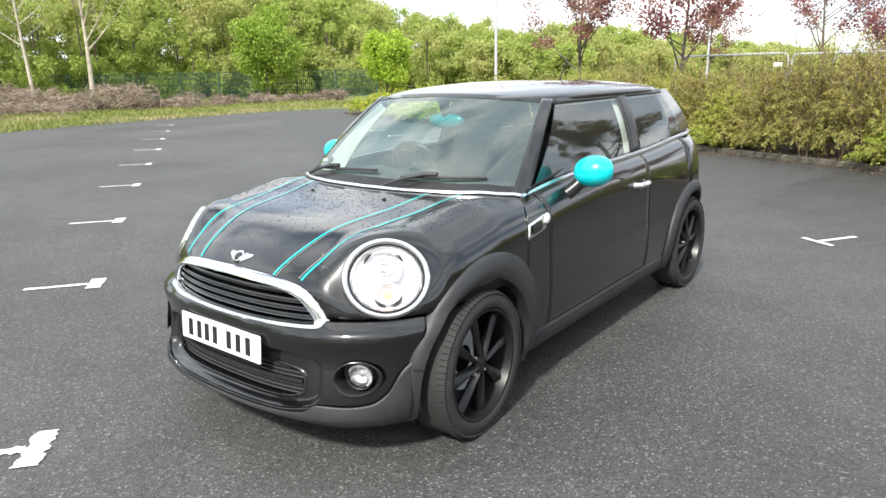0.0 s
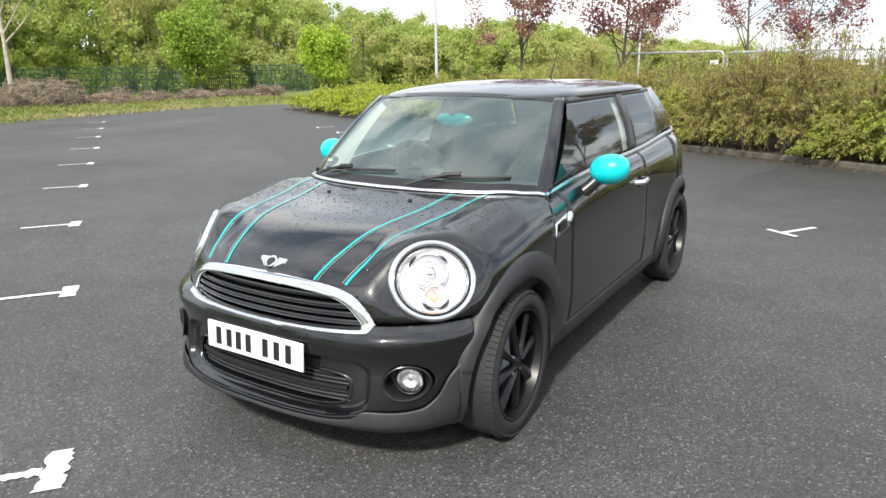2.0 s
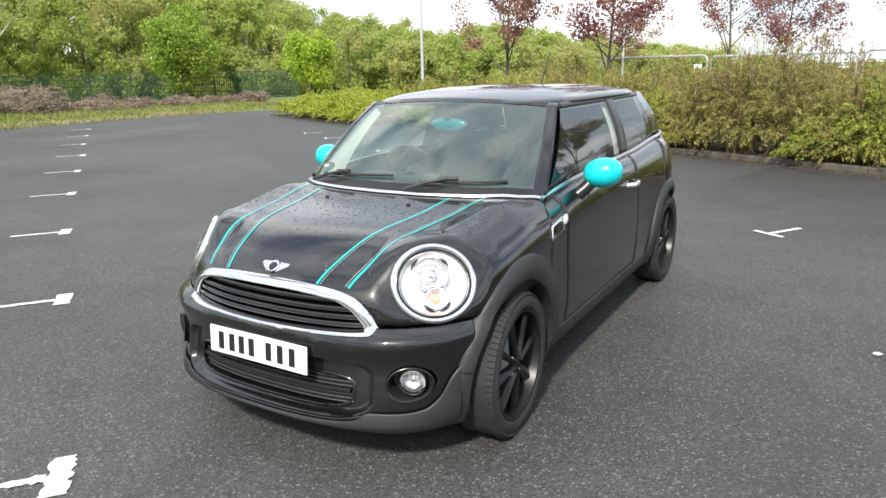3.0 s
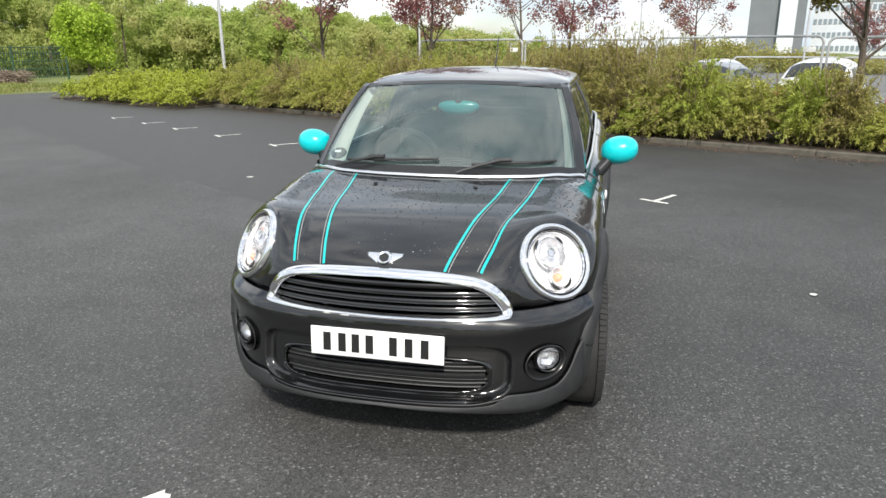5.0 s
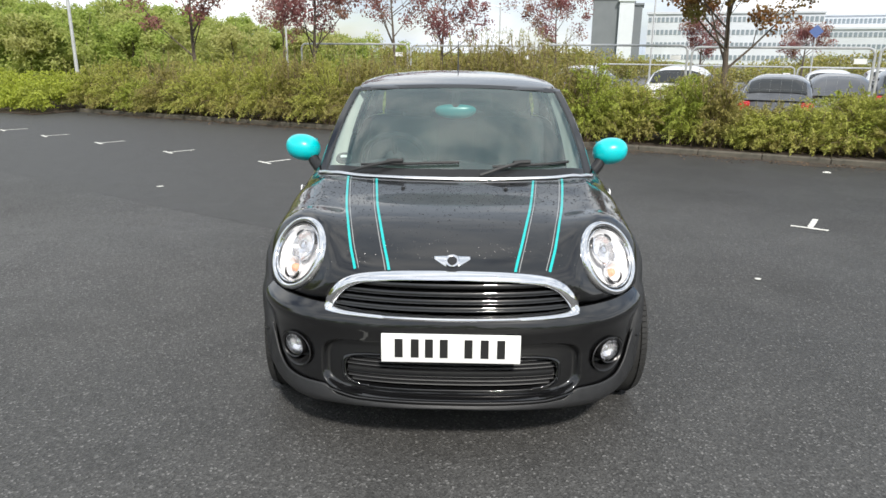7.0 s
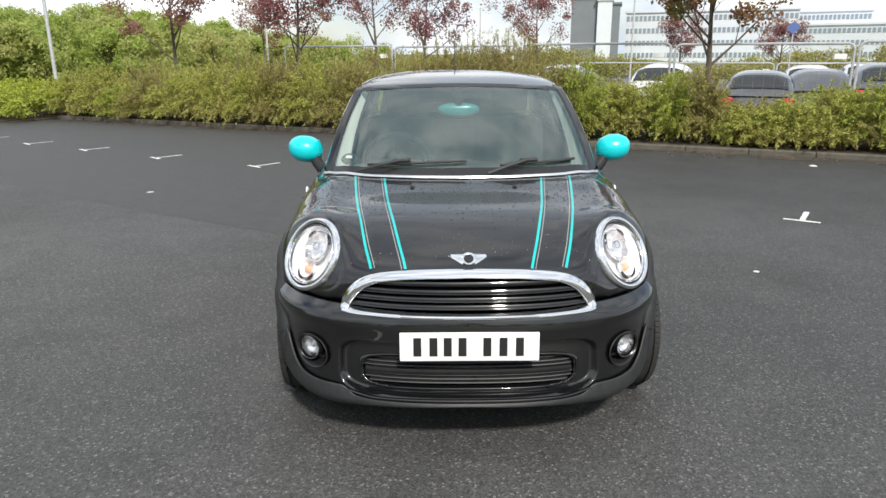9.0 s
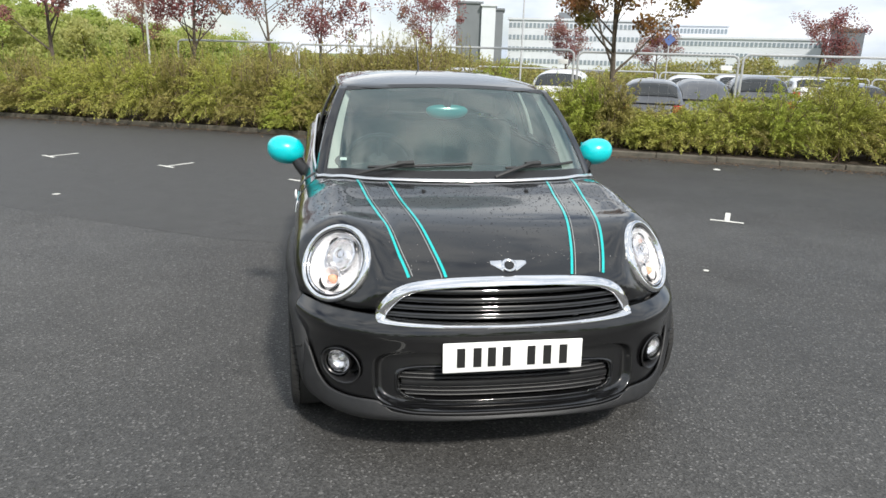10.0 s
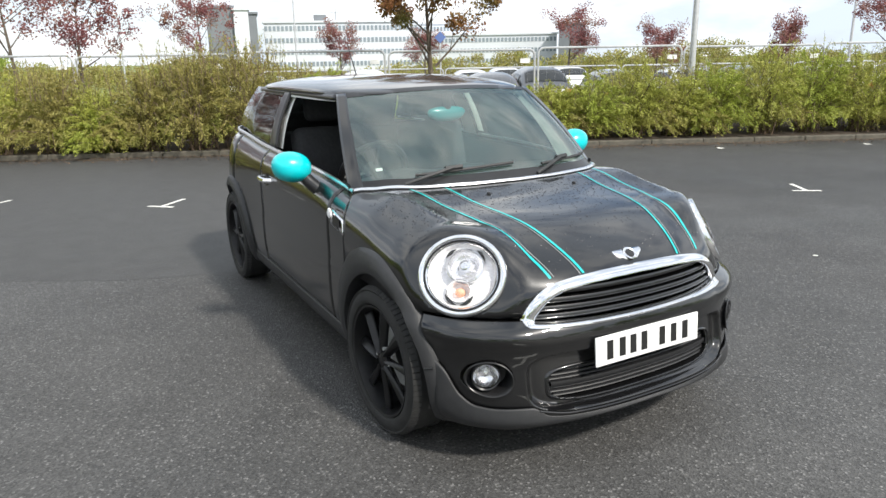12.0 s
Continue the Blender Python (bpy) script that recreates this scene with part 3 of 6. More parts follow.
def sprays(cen, rad, per, g):
    """Arching shoots that leave each centre, thick with small leaves; places and ways of the leaves."""
    k = 9
    m = per // k
    c = np.repeat(cen, k, 0)
    d = g.normal(size=(len(c), 3))
    d[:, 2] = np.abs(d[:, 2]) * 0.8 + 0.15
    d /= np.linalg.norm(d, axis=1)[:, None]
    ln = np.repeat(rad, k) * g.uniform(1.0, 1.9, len(c))
    t = np.tile(g.uniform(0.12, 1.0, m), (len(c), 1)) + g.uniform(-0.04, 0.04, (len(c), m))
    p = c[:, None] + d[:, None] * (ln[:, None] * t)[..., None]
    p[..., 2] -= 0.42 * ln[:, None] * t ** 2.2
    tan = np.repeat(d[:, None], m, 1).copy()
    tan[..., 2] -= 0.9 * t ** 1.2
    p += g.normal(0, 0.014, p.shape)
    tan += g.normal(0, 0.45, tan.shape)
    return p.reshape(-1, 3), tan.reshape(-1, 3)


def hedge(name, label, s0, s1, c0, c1, h, z, leaf, n_clump, per, size, wild, seed, group="border hedges"):
    """A dense hedge: overlapping clumps of small leaves, dark stems inside, loose shoots above."""
    g = np.random.default_rng(seed)
    t = thing(name, label, "hedge", group)
    s = g.uniform(s0, s1, n_clump)
    f = g.random(n_clump)
    c = c0 + (c1 - c0) * f ** 1.4
    top = np.array([h(a) for a in s]) * (0.62 + 0.38 * np.minimum(1.0, 3.0 * f)) * g.uniform(0.85, 1.1, n_clump)
    r = g.uniform(0.16, 0.38, n_clump)
    zz = z + np.maximum(r * 0.55, (top - r * 0.75) * g.random(n_clump) ** 0.55)
    cc = c + 0.25 * (1 - zz / top.max()) * (f < 0.2) * -1
    cen = np.stack([s * KX + cc * NX, s * KY + cc * NY, zz], 1)
    pts, lean = sprays(cen, r, per, g)
    tagged(part("foliage", leaves_mesh("foliage", pts, size, leaf, lean, 2.3), leaf, t), kind="stuff")
    bm = bmesh.new()
    shoots = []
    for i in range(int((s1 - s0) * 14)):
        a, b = g.uniform(s0, s1), c0 + 0.25 + (c1 - c0 - 0.25) * g.random()
        ht = h(a) * g.uniform(0.8, 1.0) + g.random() ** 3 * wild
        p = site(a, b, z)
        q = p + Vector((g.normal(0, 0.16), g.normal(0, 0.16), ht))
        add_tube(bm, [p, p.lerp(q, 0.5) + Vector((g.normal(0, 0.05), g.normal(0, 0.05), 0)), q], [0.012, 0.008, 0.003], 3)
        m = 26
        k = g.uniform(0.62, 1.0, m)[:, None]
        shoots.append(np.array(p) * (1 - k) + np.array(q) * k + g.normal(0, 0.035, (m, 3)))
    tagged(part("understorey", bm, TWIG, t), kind="stuff")
    tagged(part("new_growth", leaves_mesh("new_growth", np.concatenate(shoots), size * 0.9, leaf), leaf, t), kind="stuff")
    return t


hedge("hedge", "low lime green clipped hedge at the end of the border", -20.9, -14.5, 7.75, 11.0, lambda a: 0.84 + 0.06 * math.sin(a * 2.1), 0.02, LOWHEDGE_LEAF, 520, 126, 0.032, 0.15, 5)


def shrub(s, c, h, r, leaf, label, shoots, per, seed, wisps=0):
    """A spreading shrub: shoots that rise from one foot, arch over and carry small pointed leaves."""
    g = np.random.default_rng(seed)
    t = thing("shrub", label, "shrub", "border shrubs", at=Matrix.Translation(site(s, c, 0.05)))
    a = g.uniform(0, 2 * math.pi, shoots)
    e = g.random(shoots) ** 1.15
    flare = np.sqrt(1 - np.minimum(e, 0.97) ** 2) * g.uniform(0.75, 1.15, shoots)
    lobes = 1 + 0.16 * np.sin(3 * a + seed) + 0.10 * np.sin(5 * a + 2 * seed)
    tip = np.stack([r * flare * lobes * np.cos(a), r * flare * lobes * np.sin(a), h * (0.07 + 0.93 * e) * g.uniform(0.82, 1.06, shoots)], 1)
    foot = g.normal(0, 0.10, (shoots, 3)) * np.array((1, 1, 0))
    bend = foot + (tip - foot) * np.array((0.5, 0.5, 0.95)) + np.array((0, 0, 1)) * (h * (0.08 + 0.26 * (1 - e)))[:, None]
    u = g.beta(2.0, 1.15, (shoots, per))[..., None]
    p = foot[:, None] * (1 - u) ** 2 + 2 * bend[:, None] * u * (1 - u) + tip[:, None] * u * u
    way = 2 * (1 - u) * (bend - foot)[:, None] + 2 * u * (tip - bend)[:, None]
    way /= np.linalg.norm(way, axis=2)[..., None] + 1e-6
    p = p + g.normal(0, 1, p.shape) * (0.013 + 0.04 * (1 - u))
    p[..., 2] = np.maximum(p[..., 2], 0.03)
    way = way + g.normal(0, 0.42, way.shape)
    pts, ways = [p.reshape(-1, 3)], [way.reshape(-1, 3)]
    bm = bmesh.new()
    for i in range(0, shoots, 3):
        add_tube(bm, [foot[i], Vector(foot[i]).lerp(Vector(bend[i]), 0.6), Vector(bend[i]).lerp(Vector(tip[i]), 0.45), tip[i]], [0.010, 0.007, 0.004, 0.0015], 3)
    for i in range(wisps):
        b, d = g.uniform(0, 6.283), r * 0.75 * math.sqrt(g.random())
        q = np.array((d * math.cos(b), d * math.sin(b), h * 0.7))
        w = q + np.array((g.normal(0, 0.13), g.normal(0, 0.13), h * g.uniform(0.25, 0.52)))
        add_tube(bm, [q, (q + w) / 2, w], [0.005, 0.004, 0.0015], 3)
        k = g.uniform(0.1, 1.0, 22)[:, None]
        pts.append(q * (1 - k) + w * k + g.normal(0, 0.014, (22, 3)))
        ways.append(np.repeat((w - q)[None], 22, 0) * 1.6 + g.normal(0, 0.4, (22, 3)))
    tagged(part("understorey", bm, TWIG, t), kind="stuff")
    tagged(part("foliage", leaves_mesh("foliage", np.concatenate(pts), 0.017, leaf, np.concatenate(ways), 2.9, True), leaf, t), kind="stuff")


KINDS = {"o": (HEDGE_LEAF, "olive green spreading shrub in the planted border", 6),
         "b": (BRONZE_LEAF, "bronze twiggy shrub in the planted border", 40),
         "g": (LIVELY_LEAF, "lively green arching shrub in the planted border", 8)}
# along the border from its lime hedge to the far end: foot, height, spread and kind
FRONT = "-14.3 1.05 .75 o|-13.3 1.2 .8 o|-12.5 .8 .55 g|-11.7 1.0 .75 b|-10.7 1.12 .8 o|-9.7 1.35 .85 o|-8.8 1.32 .8 o|-8.0 1.3 .7 b|-7.2 1.32 .8 o|-6.3 1.28 .75 b|-5.5 .7 .5 g|-5.6 1.05 .6 o|-4.8 1.32 .7 b|-4.0 1.55 .75 b|-3.2 1.62 .75 b|-2.6 .72 .5 g|-2.3 1.2 .6 b|-1.8 1.3 .6 g|-1.1 .95 .6 o|-.3 1.1 .6 g|.25 1.05 .45 b|.9 .55 .5 o|1.5 .72 .6 o|2.2 .9 .65 o|2.9 1.1 .7 g|3.7 1.28 .75 o|4.5 1.1 .7 o|5.2 1.25 .75 g|6.1 1.5 .8 o|7.0 1.5 .8 g|8.0 1.4 .8 o|9.0 1.4 .8 g|10.1 1.45 .85 o|11.2 1.4 .85 g|12.3 1.4 .85 o"
shr = [q.split() for q in FRONT.split("|")]
tall = sorted((float(q[0]), float(q[1])) for q in shr if float(q[1]) > 0.85 or float(q[0]) > 0)
ridge = curve_of([q[0] for q in tall], [q[1] for q in tall])
for i, (s, h, r, k) in enumerate(shr):
    s, h, r = float(s), float(h), float(r)
    leaf, lab, wisps = KINDS[k]
    low = h < 0.85 and s < 0
    shrub(s, (8.86 if low else 9.08 if s < -1.5 else 9.42), h, r * 1.18, leaf, lab, 230 if not low else 140, 76, 100 + i, wisps)
for row_c, step, shift in ((10.5, 1.2, 0.5), (11.7, 1.5, 0.0)):
    for i in range(int(26.5 / step)):
        s = -14.0 + shift + i * step
        k = "obogbo"[(i * 5 + int(row_c)) % 6]
        if -5.2 < s < -2.2:
            k = "b"
        leaf, lab, wisps = KINDS[k]
        shrub(s, row_c + rng.uniform(-0.15, 0.15), ridge(s) * rng.uniform(0.80, 1.10), 0.95, leaf, lab, 130, 54, 200 + i + int(row_c) * 40, wisps // 2)

# copper-leaved trees in and behind the border
tree("copper_tree", "young copper-leaved tree with an open crown", -8.0, 18.4, -0.5, 5.0, 0.075, 17, 3, RED_LEAF, BARK, 0.38, 105, 0.055, 0.46, group="copper trees")
tree("copper_tree", "young copper-leaved tree with an open crown", -3.8, 15.3, -0.5, 4.7, 0.065, 16, 5, RED_LEAF, BARK, 0.36, 105, 0.05, 0.42, group="copper trees")
tree("copper_tree", "young tree with rusty green leaves and spreading limbs", 4.9, 10.3, 0.05, 3.3, 0.075, 15, 8, RUST_LEAF, BARK, 0.30, 200, 0.05, 0.72, group="copper trees")
for i, (az, dist, ht) in enumerate(((-5.6, 32, 5.4), (7.5, 38, 4.6), (-14.0, 44, 4.6), (-1.5, 30, 4.4), (36.6, 40, 3.9), (43.6, 44, 3.2), (52.4, 42, 3.3), (58.9, 40, 4.3), (18.5, 46, 3.6), (25.5, 50, 3.4), (63.5, 44, 3.8))):
    a = radians(az)
    tree("copper_tree", "copper-leaved tree beyond the border", 0.05 + dist * math.sin(a), -3.0 + dist * math.cos(a), -0.5, ht, 0.09, 10, 20 + i, RED_LEAF, BARK, 0.44, 90, 0.065, 0.48, group="copper trees")


def fence_panel(at, width, top, low, name="fence_panel"):
    """A temporary fence panel: a round-cornered tube frame with a wire infill on a block foot."""
    t = thing(name, "galvanised temporary fence panel with rounded top corners", "fence panel", "site fence panels", at=at)
    r, w = 0.14, width / 2 - 0.03
    path = [(-w, 0, low)] + [(-w + r - r * math.cos(a), 0, top - r + r * math.sin(a)) for a in np.linspace(0, math.pi / 2, 6)]
    path += [(w - r + r * math.sin(a), 0, top - r + r * math.cos(a)) for a in np.linspace(0, math.pi / 2, 6)] + [(w, 0, low)]
    part("frame", tube(path, 0.025, 6, up=Vector((0, 1, 0))), STEEL, t)
    part("bottom_rail", tube([(-w, 0, low + 0.2), (w, 0, low + 0.2)], 0.017, 6, up=Vector((0, 1, 0))), STEEL, t)
    bm = bmesh.new()
    for i in range(1, int(width / 0.2)):
        x = -w + i * 0.2
        if x < w - 0.03:
            add_tube(bm, [(x, 0, low + 0.2), (x, 0, top)], [0.0011, 0.0011], 3)
    for i in range(1, 7):
        z = low + 0.2 + i * (top - low - 0.2) / 7
        add_tube(bm, [(-w, 0, z), (w, 0, z)], [0.0011, 0.0011], 3)
    part("wire_mesh", bm, MESHMETAL, t)
    part("notice", block(w - 0.34, w - 0.12, -0.035, -0.026, top - 0.30, top - 0.20), PLATE, t, "small blank white board")
    part("foot", block(-w - 0.2, -w + 0.2, -0.3, 0.3, low - 0.02, low + 0.1, 0.02, 1), KERB, t)
    return t


turn_k = math.atan2(KY, KX)
j0 = 2.45          # a joint between panels
for i in range(-3, 6):
    s = j0 + 0.2 + 3.45 * i
    rot = Matrix.Rotation(turn_k + radians(rng.uniform(-1.5, 1.5)), 4, "Z")
    fence_panel(Matrix.Translation(site(s - 1.72, 13.25, -0.5)) @ rot, 3.42, 2.16 + 0.03 * (i % 2), 0.02)
for i in range(-2, 8):
    fence_panel(Matrix.Translation(site(3.0 + 3.45 * i, 24.0, -0.5)) @ Matrix.Rotation(turn_k, 4, "Z"), 3.42, 1.62, 0.02)


# ---------------------------------------------------------------- the small hatchback
# the front axle stands at y = 0, the nose points to -y
SE, Y0, YR, YEND = 2.3, -0.05, 2.38, 2.98
nose_y = curve_of((0.17, 0.20, 0.24, 0.30, 0.40, 0.45, 0.495, 0.515, 0.535, 0.555, 0.575, 0.602, 0.64), (0.62, 0.675, 0.700, 0.694, 0.674, 0.664, 0.662, 0.662, 0.659, 0.653, 0.645, 0.630, 0.615))
side_x = curve_of((0.17, 0.20, 0.30, 0.45, 0.55, 0.60), (0.735, 0.755, 0.792, 0.806, 0.806, 0.802))
crest = curve_of((-0.65, -0.45, -0.3, 0.0, 0.2, 0.5), (0.802, 0.846, 0.880, 0.914, 0.948, 0.972))
square = curve_of((-0.65, -0.55, -0.25, 0.3, 0.6), (3.0, 3.05, 3.7, 5.8, 6.3))
crown_k = curve_of((-0.65, -0.25, 0.3, 0.6), (0.0, 0.004, 0.050, 0.045))
cowl = curve_of((0.0, 0.2, 0.375, 0.52, 0.62, 0.70, 0.755, 0.81), (0.165, 0.178, 0.218, 0.280, 0.365, 0.462, 0.41, 0.36))
belt = curve_of((0.3, 0.48, 0.7, 1.0, 1.8, 2.5, 2.8), (0.905, 0.917, 0.946, 0.968, 0.988, 1.025, 1.03))
shoulder = curve_of((0.3, 0.48, 0.7, 1.0, 1.8, 2.5, 2.8), (0.938, 0.948, 0.986, 1.016, 1.038, 1.075, 1.08))
BASE = 0.602
corner = curve_of((0.17, 0.52, 0.56, 0.602, 0.65), (2.62, 2.64, 2.54, 2.3, 2.3))     # how square the nose is in plan
fender = curve_of((-0.6, -0.42, -0.30, -0.15, 0.0, 0.15, 0.28, 0.38), (0.0, 0.034, 0.037, 0.027, 0.027, 0.025, 0.013, 0.0))


def eased(v):
    v = min(1.0, max(0.0, v))
    return v * v * (3 - 2 * v)


def sgn(v):
    return -1.0 if v < 0 else 1.0


def wall(phi, z, out=0.0):
    """The skin of the nose below the bonnet, phi from -90 to 90 degrees round it."""
    a, b = side_x(z) + out, nose_y(z) + Y0 + out
    q = 2 / corner(z)
    s, c = math.sin(phi), max(0.0, math.cos(phi))
    return Vector((a * sgn(s) * abs(s) ** q, Y0 - b * c ** q, z))


def side_at(y, z):
    """Half the body's width at y and height z."""
    a = side_x(min(z, BASE))
    if z > BASE:
        if y < 0.36:
            lo, hi = 0.0, side_x(BASE)
            for _ in range(30):
                mid = (lo + hi) / 2
                if bonnet_z(mid, y) > z:
                    lo = mid
                else:
                    hi = mid
            return lo
        zt = shoulder(y)
        h = min(0.999, (z - BASE) / (zt - BASE))
        a *= (1 - h ** 6) ** (1 / 6)
    a += 0.020 * math.exp(-((y - 2.40) / 0.38) ** 2) * max(0.0, 1 - ((z - 0.55) / 0.36) ** 2)
    if y < Y0:
        b = nose_y(min(z, 0.63)) + Y0
        e = corner(z)
        a *= max(0.0, 1 - min(1.0, (Y0 - y) / b) ** e) ** (1 / e)
    if y > YR:
        a *= max(0.0, 1 - min(1.0, (y - YR) / (YEND - YR)) ** 3.2) ** (1 / 3.2)
    return a


def bonnet_z(x, y):
    a, b = side_x(BASE), nose_y(BASE) + Y0
    d = abs(x / a) if y > Y0 else (abs(x / a) ** SE + ((Y0 - y) / b) ** SE) ** (1 / SE)
    m = square(y)
    z = BASE + (crest(y) - crown_k(y) * x * x - BASE) * max(0.0, 1 - min(d, 1.0) ** m) ** (1 / m)
    off = abs(x) - 0.62
    z += fender(y) * math.exp(-(off / (0.09 if off < 0 else 0.10)) ** 2) * eased((1 - d) / 0.08)
    if -0.25 < y < 0.42:
        ridge = 0.585 + 0.16 * (y + 0.05)
        z += 0.006 * math.exp(-((abs(x) - ridge) / 0.022) ** 2) * min(1.0, (y + 0.25) / 0.3, (0.42 - y) / 0.1)
    return z


def front_y(x, z):
    """Where the nose's skin stands at x and height z."""
    if z <= BASE:
        a, b, e = side_x(z), nose_y(z) + Y0, corner(z)
        return Y0 - b * max(0.0, 1 - abs(x / a) ** e) ** (1 / e)
    lo, hi = front_y(x, BASE), 0.2
    for _ in range(40):
        mid = (lo + hi) / 2
        if bonnet_z(x, mid) < z:
            lo = mid
        else:
            hi = mid
    return (lo + hi) / 2


LAMP_C = Vector((0.634, -0.365, 0.740))
LAMP_N = Vector((0.632, -0.620, 0.464)).normalized()
LAMP_U = Vector((0, 0, 1)).cross(LAMP_N).normalized()
LAMP_V = LAMP_N.cross(LAMP_U).normalized()
LAMP_W, LAMP_H = 0.163, 0.1505
grille_top = curve_of((0.0, 0.24, 0.37, 0.43, 0.47, 0.492), (0.738, 0.732, 0.712, 0.690, 0.650, 0.582))
grille_low = curve_of((0.0, 0.25, 0.40, 0.47, 0.492), (0.566, 0.567, 0.569, 0.573, 0.582))


def in_lamp(p, k=1.0):
    for sx in (1, -1):
        q = Vector((p.x * sx, p.y, p.z)) - LAMP_C
        if (q.dot(LAMP_U) / LAMP_W) ** 2 + (q.dot(LAMP_V) / LAMP_H) ** 2 < k * k and abs(q.dot(LAMP_N)) < 0.2:
            return True
    return False


def in_grille(p, m=0.0):
    ax = abs(p.x)
    return ax < 0.492 - m and grille_low(ax) + m < p.z < grille_top(ax) - m and p.y < -0.3


car = thing("car", "black three-door hatchback with turquoise mirrors and bonnet stripes", "car")


def both(name, bm_of, material, label="", sharp=35):
    """A part on each side: bm_of(1) stands at +x, bm_of(-1) at -x."""
    return [part(name, bm_of(k), material, car, label, sharp=sharp) for k in (1, -1)]


def podded(p):
    """Swells the bonnet's skin out to meet the headlamp."""
    q = p - LAMP_C
    rr = math.hypot(q.dot(LAMP_U) / LAMP_W, q.dot(LAMP_V) / LAMP_H)
    if rr < 1.6:
        k = 1.0 - min(1.0, max(0.0, (rr - 1.0) / 0.6))
        k = k * k * (3 - 2 * k)
        p = p - LAMP_N * (q.dot(LAMP_N) + 0.012 * min(rr, 1.25) ** 2 + 0.001) * k
    return p


# bonnet: a clamshell that wraps over the front wings
def bonnet_point(u, v):
    """u runs round the rim from -side to +side, v from the rim to the middle."""
    w = 2 * u - 1
    t = abs(w)
    a, b = side_x(BASE), nose_y(BASE) + Y0
    if t < 0.62:
        phi = t / 0.62 * math.pi / 2
        ox, oy = a * math.sin(phi) ** (2 / SE), -b * max(0.0, math.cos(phi)) ** (2 / SE)
        k = square(-0.3)
        d = max(0.0, math.cos(v * math.pi / 2)) ** (2 / k)
        x, y = ox * d, Y0 + oy * d
    else:
        d = max(0.0, math.cos(v * math.pi / 2)) ** (2 / 3.0)
        x = a * d
        f = (t - 0.62) / 0.38
        y = Y0 + (cowl(x) - Y0) * f
    p = Vector((x, y, bonnet_z(x, y)))
    p = podded(p)
    return Vector((p.x * sgn(w), p.y, max(p.z, BASE) if v < 0.02 else p.z))


ob = part("bonnet", grid(bonnet_point, 200, 40, lambda p: not in_lamp(p, 0.93) and not in_grille(p, 0.012)), PAINT, car, "gloss black bonnet beaded with rain")
thick(ob, 0.006)


# front bumper, painted, with a shelf under the bonnet and a panel that lies back round the intake
shelf = curve_of((0.42, 0.47, 0.52, 0.542, 0.556, 0.572, 0.588, 0.602), (-0.008, -0.003, 0.010, 0.018, 0.020, 0.016, 0.007, -0.004))


def recess(x, z):
    """How far the panel round the lower intake lies back."""
    return 0.036 * eased((1 - (abs(x) / 0.505) ** 8 - (abs(z - 0.370) / 0.108) ** 4) / 0.45)


def in_intake(p, m=0.0):
    return (abs(p.x) / (0.410 - m)) ** 6 + (abs(p.z - 0.347) / (0.064 - m)) ** 4 < 1 and p.y < -0.4


FOG = Vector((0.616, -0.515, 0.392))


def in_fog(p, k=1.0):
    return ((abs(p.x) - FOG.x) / 0.076) ** 2 + ((p.z - FOG.z) / 0.064) ** 2 < k * k and p.y < -0.3


def arch_r(p, yc=0.0):
    return math.hypot(p.y - yc, p.z - 0.31)


lip_top = curve_of((0.0, 0.35, 0.43, 0.49, 0.60, 0.655, 0.697, 0.73, 0.80), (0.246, 0.246, 0.252, 0.287, 0.282, 0.288, 0.326, 0.41, 0.50))
lip_low = curve_of((0.0, 0.3, 0.45, 0.55, 0.68, 0.8), (0.232, 0.221, 0.203, 0.182, 0.174, 0.19))
bumper_end = curve_of((0.17, 0.272, 0.319, 0.372, 0.443, 0.484, 0.545, 0.61), (-0.44, -0.43, -0.404, -0.387, -0.358, -0.344, -0.326, -0.285))
def phi_end(z, r, grow=0.0):
    """How far round the nose the skin runs before it meets a circle round the wheel."""
    y = bumper_end(z) if r > 0.4 else -math.sqrt(max(r * r - (z - 0.31) ** 2, 0.345 ** 2))
    b = nose_y(z) + Y0 + grow
    return math.acos(min(1.0, ((Y0 - y) / b) ** (corner(z) / 2)))


def bumper_point(u, v):
    z_hi = BASE - 0.006
    w = 2 * u - 1
    low = 0.255
    z = low + (z_hi - low) * v
    for _ in range(3):
        p = wall(w * phi_end(z, 0.447), z)
        low = lip_top(abs(p.x)) - 0.006
        z = low + (z_hi - low) * v
    p = wall(w * phi_end(z, 0.447), z)
    ax = abs(p.x)
    p = wall(w * phi_end(z, 0.447), z, shelf(z) * (0.30 + 0.70 * eased((ax - 0.42) / 0.12)))
    return p + Vector((0, recess(p.x, z), 0))


ob = part("bumper", grid(bumper_point, 300, 84, lambda p: not in_intake(p, 0.002) and not in_fog(p, 0.98) and not in_grille(p, 0.01)), PAINT, car, "gloss black front bumper")
thick(ob, 0.006)


# black lip under the bumper
lip_flare = curve_of((0, 0.12, 0.3, 0.6, 1.0), (0.45, 0.95, 1.0, 0.62, 0.0))


def lip_point(u, v):
    w = 2 * u - 1
    z = 0.3
    for _ in range(3):
        p = wall(w * phi_end(z, 0.372), z)
        z = lip_low(abs(p.x)) + (lip_top(abs(p.x)) - lip_low(abs(p.x))) * v
    return wall(w * phi_end(z, 0.372), z, 0.004 + (0.006 + 0.013 * eased((abs(p.x) - 0.38) / 0.2)) * lip_flare(v))


ob = part("lip", grid(lip_point, 120, 16), PLASTIC, car, "unpainted grey-black plastic lip")
thick(ob, 0.008)


